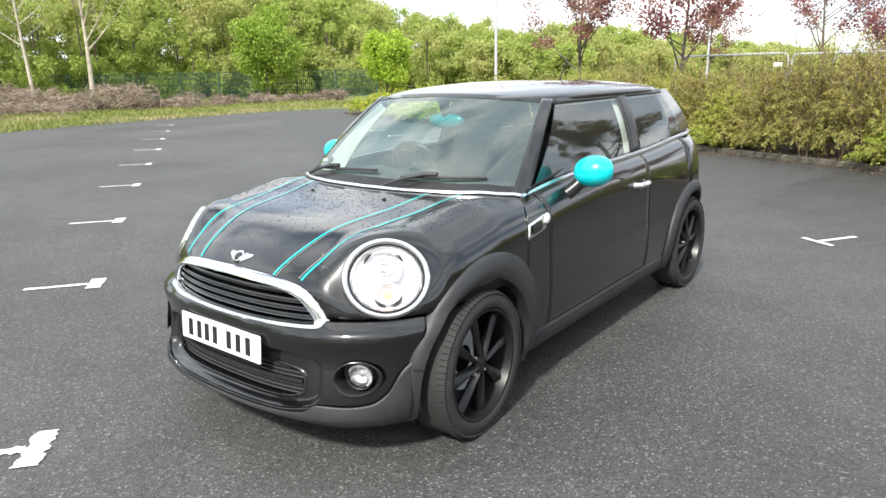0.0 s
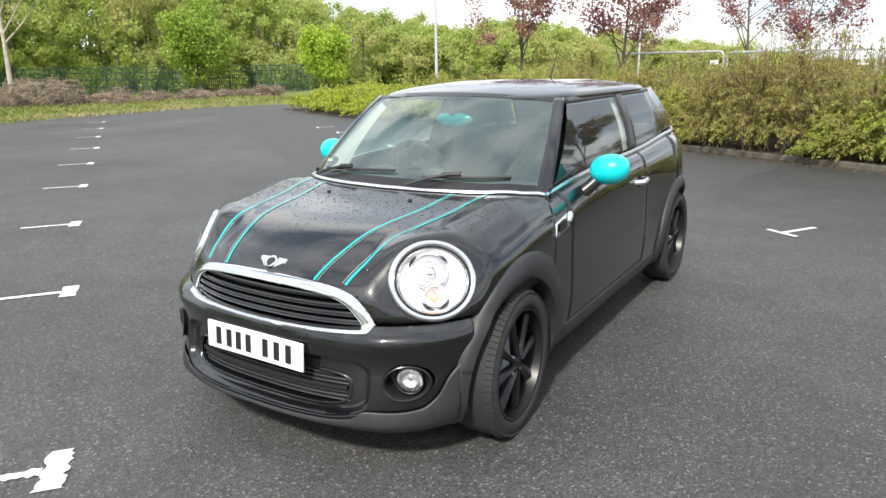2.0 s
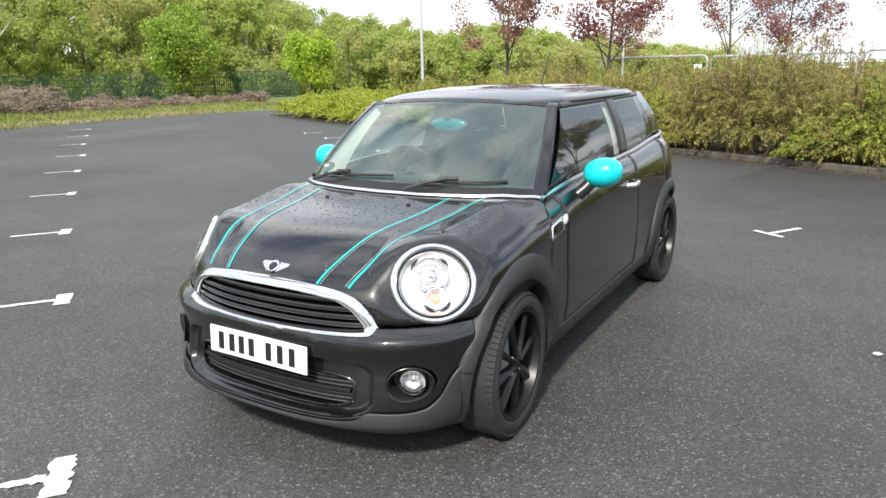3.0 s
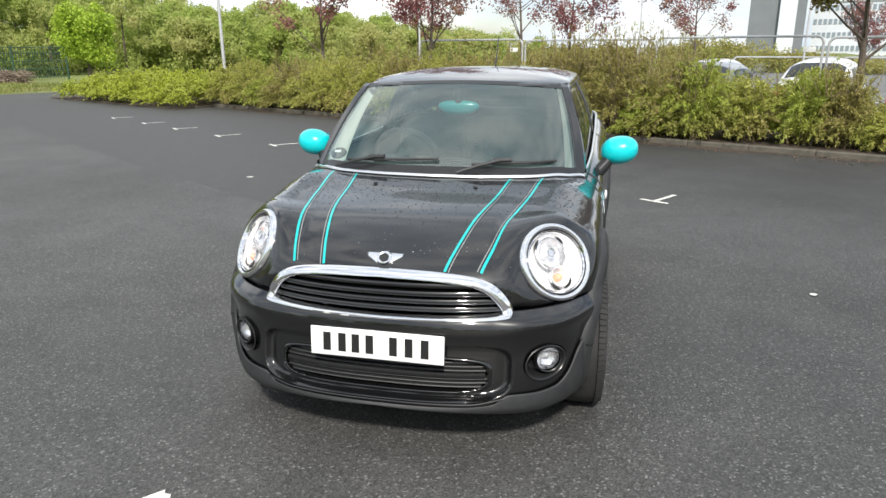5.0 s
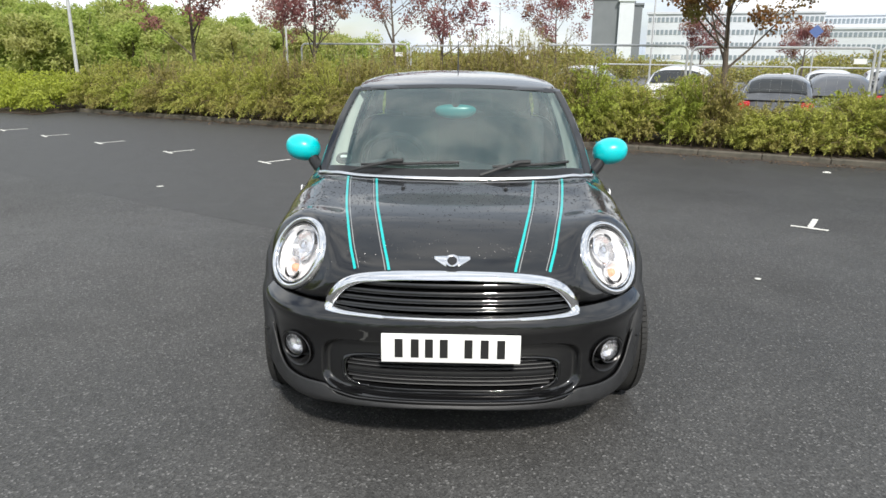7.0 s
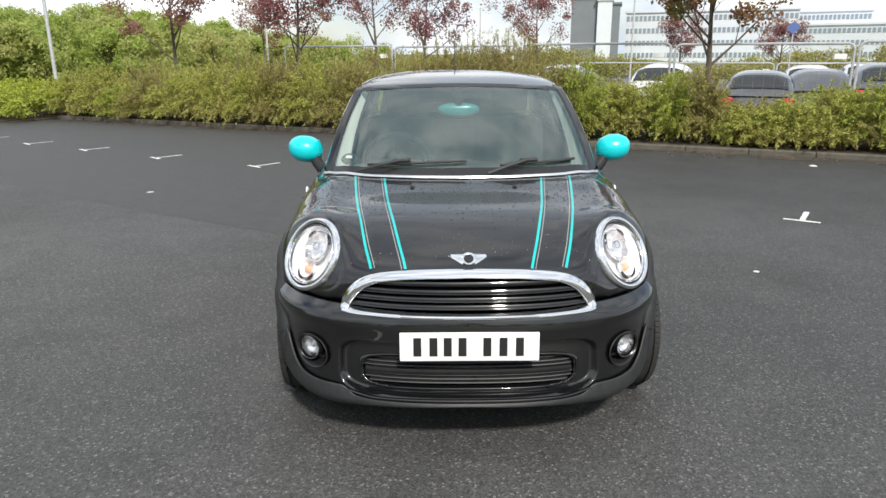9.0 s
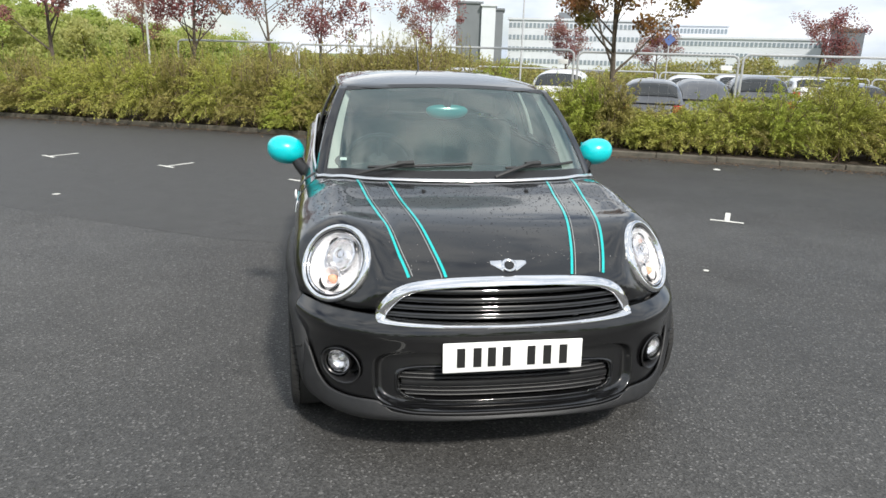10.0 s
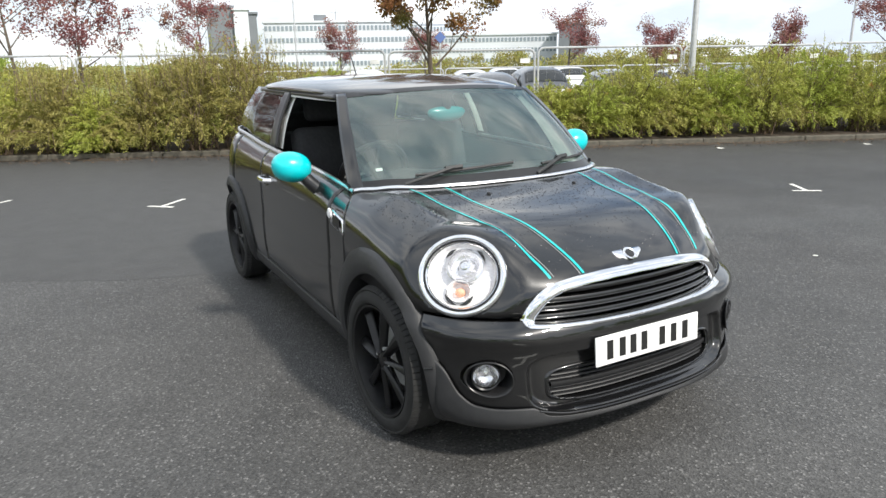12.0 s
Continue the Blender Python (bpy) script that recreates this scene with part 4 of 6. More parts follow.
# chrome surround of the upper grille
rim_x = curve_of((0, 0.10, 0.22, 0.32, 0.42, 0.50, 0.56, 0.60, 0.66, 0.80, 1.0), (0, 0.17, 0.34, 0.415, 0.462, 0.488, 0.4925, 0.4880, 0.455, 0.28, 0.0))
rim_z = curve_of((0, 0.10, 0.22, 0.32, 0.42, 0.50, 0.56, 0.60, 0.66, 0.80, 1.0), (0.739, 0.735, 0.719, 0.694, 0.652, 0.606, 0.584, 0.5755, 0.5705, 0.5660, 0.5635))


def grille_rim(u):
    """Round the outer edge of the upper grille: 0 at the top middle, 0.5 at the bottom middle."""
    f = 2 * u if u <= 0.5 else 2 * (1 - u)
    return (1 if u <= 0.5 else -1) * rim_x(f), rim_z(f), f


def surround(u, v):
    x, z, f = grille_rim(u % 1.0)
    k, o = ((-0.10, -0.016), (0.0, 0.003), (0.18, 0.013), (0.55, 0.017), (0.85, 0.012), (1.0, 0.002), (1.0, -0.03))[round(v * 6)]
    e = 0.002
    xa, za, _ = grille_rim((u - e) % 1.0)
    xb, zb, _ = grille_rim((u + e) % 1.0)
    t = Vector((xb - xa, zb - za)).normalized()
    m = (0.030 + 0.012 * math.exp(-((f - 0.42) / 0.16) ** 2) if f < 0.58 else 0.017) * k
    x, z = x + t.y * m, z - t.x * m
    return Vector((x, front_y(x, z) - o, z))


part("grille_surround", grid(surround, 160, 6, closed=True), CHROME, car, "bright chrome grille surround", sharp=60)


def slat(z, half, depth, proud, thickness=0.014):
    """A grille bar that follows the nose."""
    def f(u, v):
        x = (2 * u - 1) * half
        y = front_y(x, z)
        prof = ((depth, -thickness), (-proud * 0.6, -thickness), (-proud, -thickness * 0.3), (-proud, thickness * 0.3), (-proud * 0.5, thickness), (depth, thickness * 0.8))
        dy, dz = prof[round(v * 5)]
        return Vector((x, y + dy + 0.018, z + dz))
    return grid(f, 40, 5)


grille_panel = part("grille_back", grid(lambda u, v: Vector(((2 * u - 1) * 0.50, front_y((2 * u - 1) * 0.485, 0.62) + 0.10, 0.55 + 0.21 * v)), 30, 2), TRIMBLACK, car)
for i, z in enumerate((0.598, 0.627, 0.656, 0.685)):
    half = 0.462 - (0, 0.010, 0.032, 0.078)[i]
    part("grille_slat", slat(z, half, 0.05, 0.008, 0.0085), PAINT, car)

# lower intake: thin bars behind one proud bar, in a gloss frame
part("intake_back", grid(lambda u, v: Vector(((2 * u - 1) * 0.44, front_y((2 * u - 1) * 0.44, 0.34) + 0.115, 0.26 + 0.17 * v)), 24, 2), INK, car)
for z in (0.301, 0.316, 0.331, 0.362, 0.377, 0.392):
    half = 0.408 * max(0.1, 1 - (abs(z - 0.347) / 0.0645) ** 4) ** (1 / 6) - 0.004
    part("intake_slat", moved(slat(z, half, 0.03, -0.006, 0.0045), Matrix.Translation((0, 0.036, 0))), PLASTIC, car)
part("intake_bar", moved(slat(0.346, 0.398, 0.03, 0.004, 0.0085), Matrix.Translation((0, 0.030, 0))), TRIMBLACK, car, "gloss black bar across the intake")


def intake_rim(u, v):
    a = 2 * math.pi * u
    c, s = math.cos(a), math.sin(a)
    k, d = ((1.0, 0.06), (1.0, 0.004), (1.014, -0.003), (1.03, -0.002), (1.042, 0.006))[round(v * 4)]
    x, z = 0.410 * k * sgn(c) * abs(c) ** (2 / 6), 0.347 + 0.064 * (1 + (k - 1) * 3.2) * sgn(s) * abs(s) ** (2 / 4)
    return Vector((x, front_y(x, z) + recess(x, z) + d, z))


part("intake_frame", grid(intake_rim, 96, 4, closed=True), PAINT, car, "gloss black intake frame", sharp=60)
part("intake_strip", tube([(x, front_y(x, 0.258) - 0.006, 0.258 + 0.30 * max(0, abs(x) - 0.36) ** 1.3) for x in np.linspace(-0.47, 0.47, 51)], 0.0035, 6), PAINT, car, "thin gloss edge under the intake")

# fog lamps
def fog_frame(k):
    n = Vector((0.45 * k, -0.88, 0.0)).normalized()
    r = Vector((n.y, -n.x, 0)) * -1
    return Vector((FOG.x * k, front_y(FOG.x, FOG.z), FOG.z)), n, r


for k in (1, -1):
    o, n, r = fog_frame(k)

    def cup(u, v, o=o, n=n, r=r):
        a = 2 * math.pi * u
        rad, d = ((1.05, 0.004), (1.0, 0.006), (0.92, 0.0), (0.80, -0.045), (0.3, -0.055))[round(v * 4)]
        x, z = math.cos(a) * 0.076 * rad, math.sin(a) * 0.064 * rad
        p = o + r * x + Vector((0, 0, z))
        y = front_y(p.x, p.z)
        return Vector((p.x, y, p.z)) + n * d if rad > 0.85 else p + n * (d - 0.01)
    hub = part("fog_lamp", grid(cup, 40, 4, closed=True), TRIMBLACK, car, "fog lamp in a black cup", sharp=50)
    m = Matrix.Translation(o + n * -0.020 + Vector((0.014 * k, 0.006, 0.010))) @ n.to_track_quat("X", "Z").to_matrix().to_4x4()
    part("bezel", moved(lathe([(-0.03, 0.049), (0.012, 0.052), (0.020, 0.050), (0.016, 0.046)], 36), m), TRIMBLACK, hub, "black ring")
    part("reflector", moved(lathe([(0.004, 0.047), (-0.012, 0.034), (-0.022, 0.014), (-0.010, 0.011), (-0.006, 0.0)], 30), m), FACET, hub)
    part("lens", moved(lathe([(0.014, 0.046), (0.022, 0.028), (0.026, 0.0001)], 30), m), LENS, hub)

# headlamps
for k in (1, -1):
    flip = Matrix.Diagonal((k, 1, 1, 1))

    def lamp(w, h, d, flip=flip):
        """A point of the lamp: across, up and out of its plane; the rim hugs the bonnet."""
        p = LAMP_C + LAMP_U * (w * LAMP_W) + LAMP_V * (h * LAMP_H) + LAMP_N * (d - 0.012 * (w * w + h * h))
        return flip @ p

    def ringed(prof, n=56, power=1.0, lamp=lamp):
        return grid(lambda u, v: lamp(prof[round(v * (len(prof) - 1))][0] * math.cos(2 * math.pi * u), prof[round(v * (len(prof) - 1))][0] * math.sin(2 * math.pi * u), prof[round(v * (len(prof) - 1))][1]), n, len(prof) - 1, closed=True)
    ring = part("headlamp", ringed([(1.02, -0.03), (1.02, 0.004), (0.99, 0.014), (0.94, 0.017), (0.89, 0.013), (0.86, 0.002)]), CHROME, car, "round headlamp with chrome ring", sharp=60)
    part("gasket", ringed([(0.868, 0.003), (0.857, 0.008), (0.846, 0.004), (0.840, -0.01)]), TRIMBLACK, ring)
    part("inner_ring", ringed([(0.848, 0.004), (0.82, 0.009), (0.78, 0.002), (0.75, -0.03)]), CHROME, ring)
    part("bowl", ringed([(0.78, -0.004), (0.71, -0.020), (0.5, -0.034), (0.25, -0.046), (0.001, -0.050)]), SILVER, ring, "bright facetted reflector", sharp=12)

    def pod(cw, ch, rad, prof, lamp=lamp):
        return grid(lambda u, v: lamp(cw + rad * prof[round(v * (len(prof) - 1))][0] * math.cos(2 * math.pi * u), ch + rad * prof[round(v * (len(prof) - 1))][0] * math.sin(2 * math.pi * u), prof[round(v * (len(prof) - 1))][1]), 28, len(prof) - 1, closed=True)
    part("beam_reflector", pod(-0.04, 0.24, 0.40, [(1.0, -0.012), (0.92, -0.010), (0.75, -0.026), (0.35, -0.038), (0.22, -0.018), (0.001, -0.014)]), FACET, ring, sharp=14)
    part("indicator_cup", pod(0.02, -0.38, 0.27, [(1.0, -0.006), (0.9, -0.008), (0.7, -0.035), (0.001, -0.045)]), SILVER, ring)
    part("indicator_bulb", pod(0.02, -0.40, 0.115, [(1.0, -0.034), (0.95, -0.018), (0.6, -0.008), (0.001, -0.004)]), AMBER, ring, "amber indicator bulb")
    for cw, ch, rad in ((-0.04, 0.24, 0.42), (0.02, -0.38, 0.29)):
        part("cup_edge", pod(cw, ch, rad, [(1.04, -0.016), (1.02, -0.008), (0.98, -0.007), (0.96, -0.014)]), CHROME, ring)
    # black arcs that paint in the shade round the two reflectors
    for a0, a1, rad in ((195, 262, 0.33), (278, 345, 0.33), (120, 165, 0.47), (20, 60, 0.47)):
        cw, ch = (0.02, -0.38) if a0 > 180 else (-0.04, 0.24)
        part("shade_arc", tube([lamp(cw + rad * math.cos(radians(q)), ch + rad * math.sin(radians(q)), -0.010) for q in np.linspace(a0, a1, 9)], lambda f: 0.001 + 0.005 * math.sin(f * math.pi), 6), TRIMBLACK, ring, "black arc painting in the shade round a reflector")
    part("bulb_cap", pod(-0.04, 0.24, 0.13, [(1.0, -0.016), (0.9, -0.004), (0.5, 0.0), (0.001, 0.0)]), CHROME, ring)
    part("lens", ringed([(0.83, 0.003), (0.6, 0.010), (0.3, 0.017), (0.001, 0.019)]), LENS, ring, "clear lens").visible_shadow = False

# rain beads
def beads(name, n, spot, label, seed):
    g = np.random.default_rng(seed)
    verts, faces = [], []
    for _ in range(n):
        p, nor = spot(g)
        r = 0.0013 + 0.0030 * g.random() ** 3.5
        t = nor.orthogonal().normalized()
        b = nor.cross(t)
        i = len(verts)
        verts += [p + (t * math.cos(k * 1.0472) + b * math.sin(k * 1.0472)) * r for k in range(6)]
        verts += [p + (t * math.cos(k * 1.0472) + b * math.sin(k * 1.0472)) * r * 0.6 + nor * r * 0.30 for k in range(6)] + [p + nor * r * 0.38]
        for k in range(6):
            q = (k + 1) % 6
            faces += [(i + k, i + q, i + 6 + q, i + 6 + k), (i + 6 + k, i + 6 + q, i + 12)]
    tagged(part(name, mesh_of(name, verts, faces, BEAD), BEAD, car, label), kind="stuff")


def on_bonnet(g):
    while True:
        x, y = g.uniform(-0.72, 0.72), g.uniform(-0.55, 0.26)
        p = Vector((abs(x), y, bonnet_z(abs(x), y)))
        if g.random() < 0.30 + 0.7 * eased((y + 0.25) / 0.35) and y < cowl(abs(x)) - 0.03 and p.z > 0.66 and not in_lamp(p, 1.25) and not in_grille(p, -0.03):
            break
    e = 0.002
    nor = Vector((-(bonnet_z(x + e, y) - bonnet_z(x - e, y)) / (2 * e), -(bonnet_z(x, y + e) - bonnet_z(x, y - e)) / (2 * e), 1)).normalized()
    q = podded(p)
    return Vector((q.x * sgn(x), q.y, q.z + 0.0003)), nor


beads("rain", 3400, on_bonnet, "small beads of rain on the bonnet", 21)

# stripes on the bonnet
def stripe(x_of, width, lift=0.0025):
    def f(u, v):
        y = y_lo + (y_hi - y_lo) * u
        x = x_of(y) + (v - 0.5) * width
        a, b = abs(x), y
        for _ in range(6):
            q = podded(Vector((a, b, bonnet_z(a, b) + lift)))
            a, b = a + abs(x) - q.x, b + y - q.y
        return Vector((q.x * sgn(x), q.y, q.z))
    return f


for k in (1, -1):
    for xs, lab in ((curve_of((-0.57, -0.45, -0.2, 0.1, 0.30), (0.362, 0.400, 0.452, 0.497, 0.521)), "teal vinyl stripe"), (curve_of((-0.575, -0.45, -0.2, 0.1, 0.25), (0.236, 0.270, 0.320, 0.360, 0.378)), "teal vinyl stripe")):
        inner = xs(-0.57) < 0.3
        y_lo, y_hi = (-0.568, 0.208) if inner else (-0.545, 0.268)
        part("stripe", grid(stripe(lambda y: k * xs(y), 0.010), 60, 1), STRIPE, car, lab)
        part("stripe_edge", grid(stripe(lambda y: k * (xs(y) + (0.014 if inner else -0.014)), 0.0035), 60, 1), PIN, car, "thin grey edge stripe")

# badge on the nose
badge = part("badge", moved(lathe([(0.0, 0.0), (0.006, 0.0), (0.006, 0.019), (0.009, 0.024), (0.006, 0.028), (0.0, 0.028)], 32), Matrix.Translation((0, front_y(0, 0.765) - 0.002, 0.767)) @ Vector((0, -0.62, 0.78)).to_track_quat("X", "Z").to_matrix().to_4x4()), CHROME, car, "winged chrome nose badge")
for k in (1, -1):
    def wing(u, v):
        x = 0.022 + 0.046 * u
        zc = 0.767 + (v - 0.5) * 0.030 * (1 - 0.75 * u) + 0.010 * u
        y = front_y(x, zc)
        return Vector((k * x, y - 0.006, zc))
    thick(part("wing", grid(wing, 8, 4), CHROME, badge), 0.004)

part("badge_centre", moved(lathe([(0.0065, 0.0185), (0.0085, 0.016), (0.009, 0.0001)], 24), Matrix.Translation((0, front_y(0, 0.765) - 0.002, 0.767)) @ Vector((0, -0.62, 0.78)).to_track_quat("X", "Z").to_matrix().to_4x4()), TRIMBLACK, badge, "dark badge centre")

# plate with plain bars
plate = part("number_plate", moved(block(-0.26, 0.26, -0.004, 0.004, -0.0555, 0.0555, 0.0035, 2), pose(0, -0.6735, 0.466, -4.6, 0, 0)), PLATE, car, "white plate with black bars")
for i, x in enumerate((-0.194, -0.134, -0.081, -0.026, 0.066, 0.126, 0.187)):
    part("print_bar", moved(block(x - 0.015, x + 0.015, -0.0052, -0.0042, -0.036, 0.036), pose(0, -0.6735, 0.466, -4.6, 0, 0)), INK, plate)

# side panels
def side_panel(name, y0, y1, z0, z1, label, ny=24, nz=20, keep=None, material=PAINT):
    for k in (1, -1):
        def f(u, v):
            y = (y0(v) if callable(y0) else y0) * (1 - u) + (y1(v) if callable(y1) else y1) * u
            lo = z0(y) if callable(z0) else z0
            hi = z1(y) if callable(z1) else z1
            z = lo + (hi - lo) * v
            bulge = 0.016 * math.sin(min(1.0, v * 1.15) * math.pi) if name == "sill" else 0.0
            return Vector((k * (side_at(y, z) + bulge), y, z))
        thick(part(name, grid(f, ny, nz, keep), material, car, label), 0.006)


rear_y = lambda u: YR + (YEND - YR) * math.sin(u * math.pi / 2)
side_panel("side_scuttle", lambda v: cowl(side_at(0.45, 0.22 + 0.69 * v)) + 0.005, 0.552, 0.22, lambda y: belt(y) - 0.004, "gloss black panel ahead of the door", keep=lambda p: arch_r(p) > 0.42)
side_panel("door", 0.558, 1.735, 0.30, lambda y: belt(y) - 0.004, "gloss black door with chrome handle", 36, 24)
side_panel("quarter_panel", 1.741, YR, 0.22, lambda y: belt(y) - 0.004, "gloss black rear quarter", 30, 24, lambda p: arch_r(p, 2.467) > 0.40)


def tail(u, v):
    a = (2 * u - 1) * math.pi / 2
    s, c = math.sin(a), max(0.0, math.cos(a))
    z = 0.22 + (1.02 - 0.22) * v
    hw = side_at(YR, z)
    return Vector((hw * sgn(s) * abs(s) ** (2 / 3.2), YR + (YEND - YR - 0.10 * max(0, z - 0.8)) * c ** (2 / 3.2), z))


thick(part("tailgate", grid(tail, 60, 20, lambda p: arch_r(p, 2.467) > 0.40 or abs(p.x) < 0.6), PAINT, car, "gloss black tail"), 0.006)

# sills
side_panel("sill", 0.36, 2.06, 0.175, 0.298, "grey-black plastic sill", 30, 6, lambda p: arch_r(p) > 0.37 and arch_r(p, 2.467) > 0.37, PLASTIC)


# wheel arch trims
rim_front = curve_of((-20, 0, 45, 67, 92, 113, 131, 149, 165, 200), (0.395, 0.392, 0.398, 0.418, 0.446, 0.470, 0.484, 0.482, 0.466, 0.45))
rim_rear = curve_of((-20, 0, 90, 180, 200), (0.415, 0.415, 0.422, 0.43, 0.43))


def arch(k, yc, a0, a1, rim):
    def f(u, v):
        deg = a0 + (a1 - a0) * u
        a = radians(deg)
        q, o = ((0.0, -0.11), (0.01, -0.01), (0.06, 0.022), (0.20, 0.029), (0.50, 0.026), (0.82, 0.017), (0.97, 0.008), (1.0, -0.012))[round(v * 7)]
        r = 0.350 + (rim(deg) - 0.350) * q
        y, z = yc - r * math.cos(a), 0.31 + r * math.sin(a)
        base = max(side_at(y, max(0.19, min(z, 0.80))), 0.55)
        x = min(base + o, 0.850 if o > -0.02 else 0.76)
        return Vector((k * x, y, max(z, 0.17)))
    return grid(f, 60, 7)


both("arch_trim", lambda k: arch(k, 0.0, -20, 200, rim_front), PLASTIC, "unpainted grey-black arch trim", 50)
both("arch_trim", lambda k: arch(k, 2.467, -16, 194, rim_rear), PLASTIC, "unpainted grey-black arch trim", 50)
for k in (1, -1):
    part("trim_seam", tube([(k * (min(max(side_at(-r * 0.966, 0.41), 0.55) + o, 0.85) + 0.002), -r * 0.966, 0.31 + r * 0.259) for r, o in ((0.356, 0.022), (0.37, 0.028), (0.385, 0.026), (0.396, 0.018))], 0.003, 5), INK, car, "dark seam in the arch trim")
for yc in (0.0, 2.467):
    for k in (1, -1):
        bm = grid(lambda u, v: Vector((k * (0.77 - 0.30 * v), yc - 0.355 * math.cos(math.pi * (1.14 * u - 0.07)), 0.31 + 0.355 * math.sin(math.pi * (1.14 * u - 0.07)))), 28, 2)
        part("arch_liner", bm, TRIMBLACK, car)
part("floor_pan", block(-0.60, 0.60, -0.33, 2.80, 0.19, 0.22), TRIMBLACK, car)
for y0, y1, hw in ((-0.50, -0.38, 0.44), (0.38, 2.09, 0.73)):
    part("under_tray", block(-hw, hw, y0, y1, 0.20, 0.24), TRIMBLACK, car)


# wheels
def build_wheel():
    w = part("wheel", lathe([(-0.090, 0.225), (-0.095, 0.238), (-0.100, 0.266), (-0.088, 0.292), (-0.066, 0.304), (-0.03, 0.307), (0.03, 0.307), (0.066, 0.304), (0.088, 0.293), (0.099, 0.272), (0.100, 0.255), (0.096, 0.243), (0.088, 0.238), (0.080, 0.226)], 72), RUBBER, car, "black tyre on a dark alloy rim")
    tread = bmesh.new()
    for i in range(80):
        for s in (1, -1):
            q = block(-0.016, 0.016, -0.0105, 0.0105, -0.004, 0.004)
            moved(q, Matrix.Rotation(2 * math.pi * (i + 0.25 * s) / 80, 4, "X") @ Matrix.Translation((s * 0.078, 0, 0.3015)) @ Matrix.Rotation(s * 0.45, 4, "Y"))
            me = bpy.data.meshes.new("tmp")
            q.to_mesh(me)
            tread.from_mesh(me)
            q.free()
            bpy.data.meshes.remove(me)
    tagged(part("tread", tread, RUBBER, w), kind="stuff")
    part("rim", lathe([(0.070, 0.234), (0.086, 0.237), (0.093, 0.233), (0.090, 0.225), (0.070, 0.220), (0.02, 0.212), (-0.06, 0.206)], 64), RIM, w, "satin black rim")
    part("barrel", lathe([(-0.055, 0.208), (-0.06, 0.10), (-0.06, 0.0)], 40), TRIMBLACK, w)
    disc = part("brake_disc", lathe([(-0.02, 0.06), (-0.012, 0.13), (-0.03, 0.132)], 40), STEEL, w, "steel brake disc")
    me = None
    for i in range(8):
        if me is None:
            def f(u, v):
                r = 0.030 + 0.192 * u
                half = 0.011 + 0.017 * min(1.0, u * 1.3) ** 0.9
                c = 2 * v - 1
                return Vector((0.058 + 0.024 * (1 - abs(c) ** 1.3) * (1 - 0.25 * u) - 0.010 * u - 0.008 * c, c * half + 0.012 * u * u, r))
            bm = grid(f, 12, 6)
            ob = part("spoke", bm, RIM, w, sharp=22)
            me = ob.data
        else:
            ob = new("spoke", me)
            ob.parent = w
        thick(ob, 0.020)
        ob.matrix_basis = Matrix.Rotation(2 * math.pi * (i + 0.2) / 8, 4, "X")
    part("hub_cap", lathe([(0.05, 0.040), (0.068, 0.038), (0.074, 0.030), (0.076, 0.0001)], 28), RIM, w, "black hub cap")
    for i in range(4):
        a = 2 * math.pi * (i + 0.5) / 4
        part("wheel_bolt", moved(lathe([(0.05, 0.008), (0.069, 0.008), (0.070, 0.0001)], 8), Matrix.Translation((0, 0.050 * math.cos(a), 0.050 * math.sin(a)))), STEEL, w)
    return w


first = build_wheel()
first.matrix_basis = pose(0.730, 0, 0.305, 0, 0, 3)
for x, y, turn in ((-0.730, 0, 183), (0.735, 2.467, 0), (-0.735, 2.467, 180)):
    copy_thing(first, pose(x, y, 0.305, 40, 0, turn))

# ---------------------------------------------------------------- roof, pillars and glass
RC, RL, RA = 1.71, 0.85, 0.585
roof_top = curve_of((0.8, 1.1, 1.5, 2.0, 2.6), (1.372, 1.396, 1.408, 1.402, 1.375))


def roof_point(u, v, drop=0.0):
    a = 2 * math.pi * u
    d = math.cos(v * math.pi / 2) ** (2 / 3.0)
    c, s = math.cos(a), math.sin(a)
    x = RA * d * sgn(c) * abs(c) ** (2 / 6.0)
    y = RC + RL * d * sgn(s) * abs(s) ** (2 / 6.0)
    y -= 0.06 * (1 - (x / RA) ** 2) * (1 if y < RC else -1) * d ** 4
    z = 1.318 + (roof_top(y) - 0.05 * x * x - 1.318) * math.sin(v * math.pi / 2) ** (2 / 3.0)
    return Vector((x, y, z - drop))


thick(part("roof", grid(roof_point, 120, 16, closed=True), PAINT, car, "gloss black roof"), 0.012)
part("headliner", grid(lambda u, v: roof_point(u, v, 0.03) * 1.0, 60, 8, lambda p: p.y > 1.02, closed=True), LINER, car, "pale grey headliner")


def scr(t, v):
    """The windscreen: t from -1 to 1 across, v from the cowl to the roof."""
    xb, xt = 0.672 * t, 0.548 * t
    lo = Vector((xb, cowl(abs(xb)) + 0.035, bonnet_z(min(abs(xb), 0.66), cowl(min(abs(xb), 0.66)) - 0.01) + 0.004 - 0.006 * t * t))
    hi = Vector((xt, 0.822 + 0.105 * t * t, 1.352 - 0.028 * t * t))
    p = lo.lerp(hi, v)
    bow = 4 * v * (1 - v)
    return p + Vector((0, -0.022, 0.030)) * bow * (1 - 0.5 * t * t) + Vector((0.012 * t, 0, 0)) * bow


wind = part("windscreen", grid(lambda u, v: scr(0.995 * (2 * u - 1), 0.03 + 0.95 * v), 40, 24), GLASS, car, "raked tinted windscreen")
wind.visible_shadow = False


def band(t0, t1, v0, v1, lift):
    def f(u, v):
        p = scr(t0 + (t1 - t0) * u, v0 + (v1 - v0) * v)
        return p + Vector((0, -lift * 0.7, lift * 0.7))
    return f


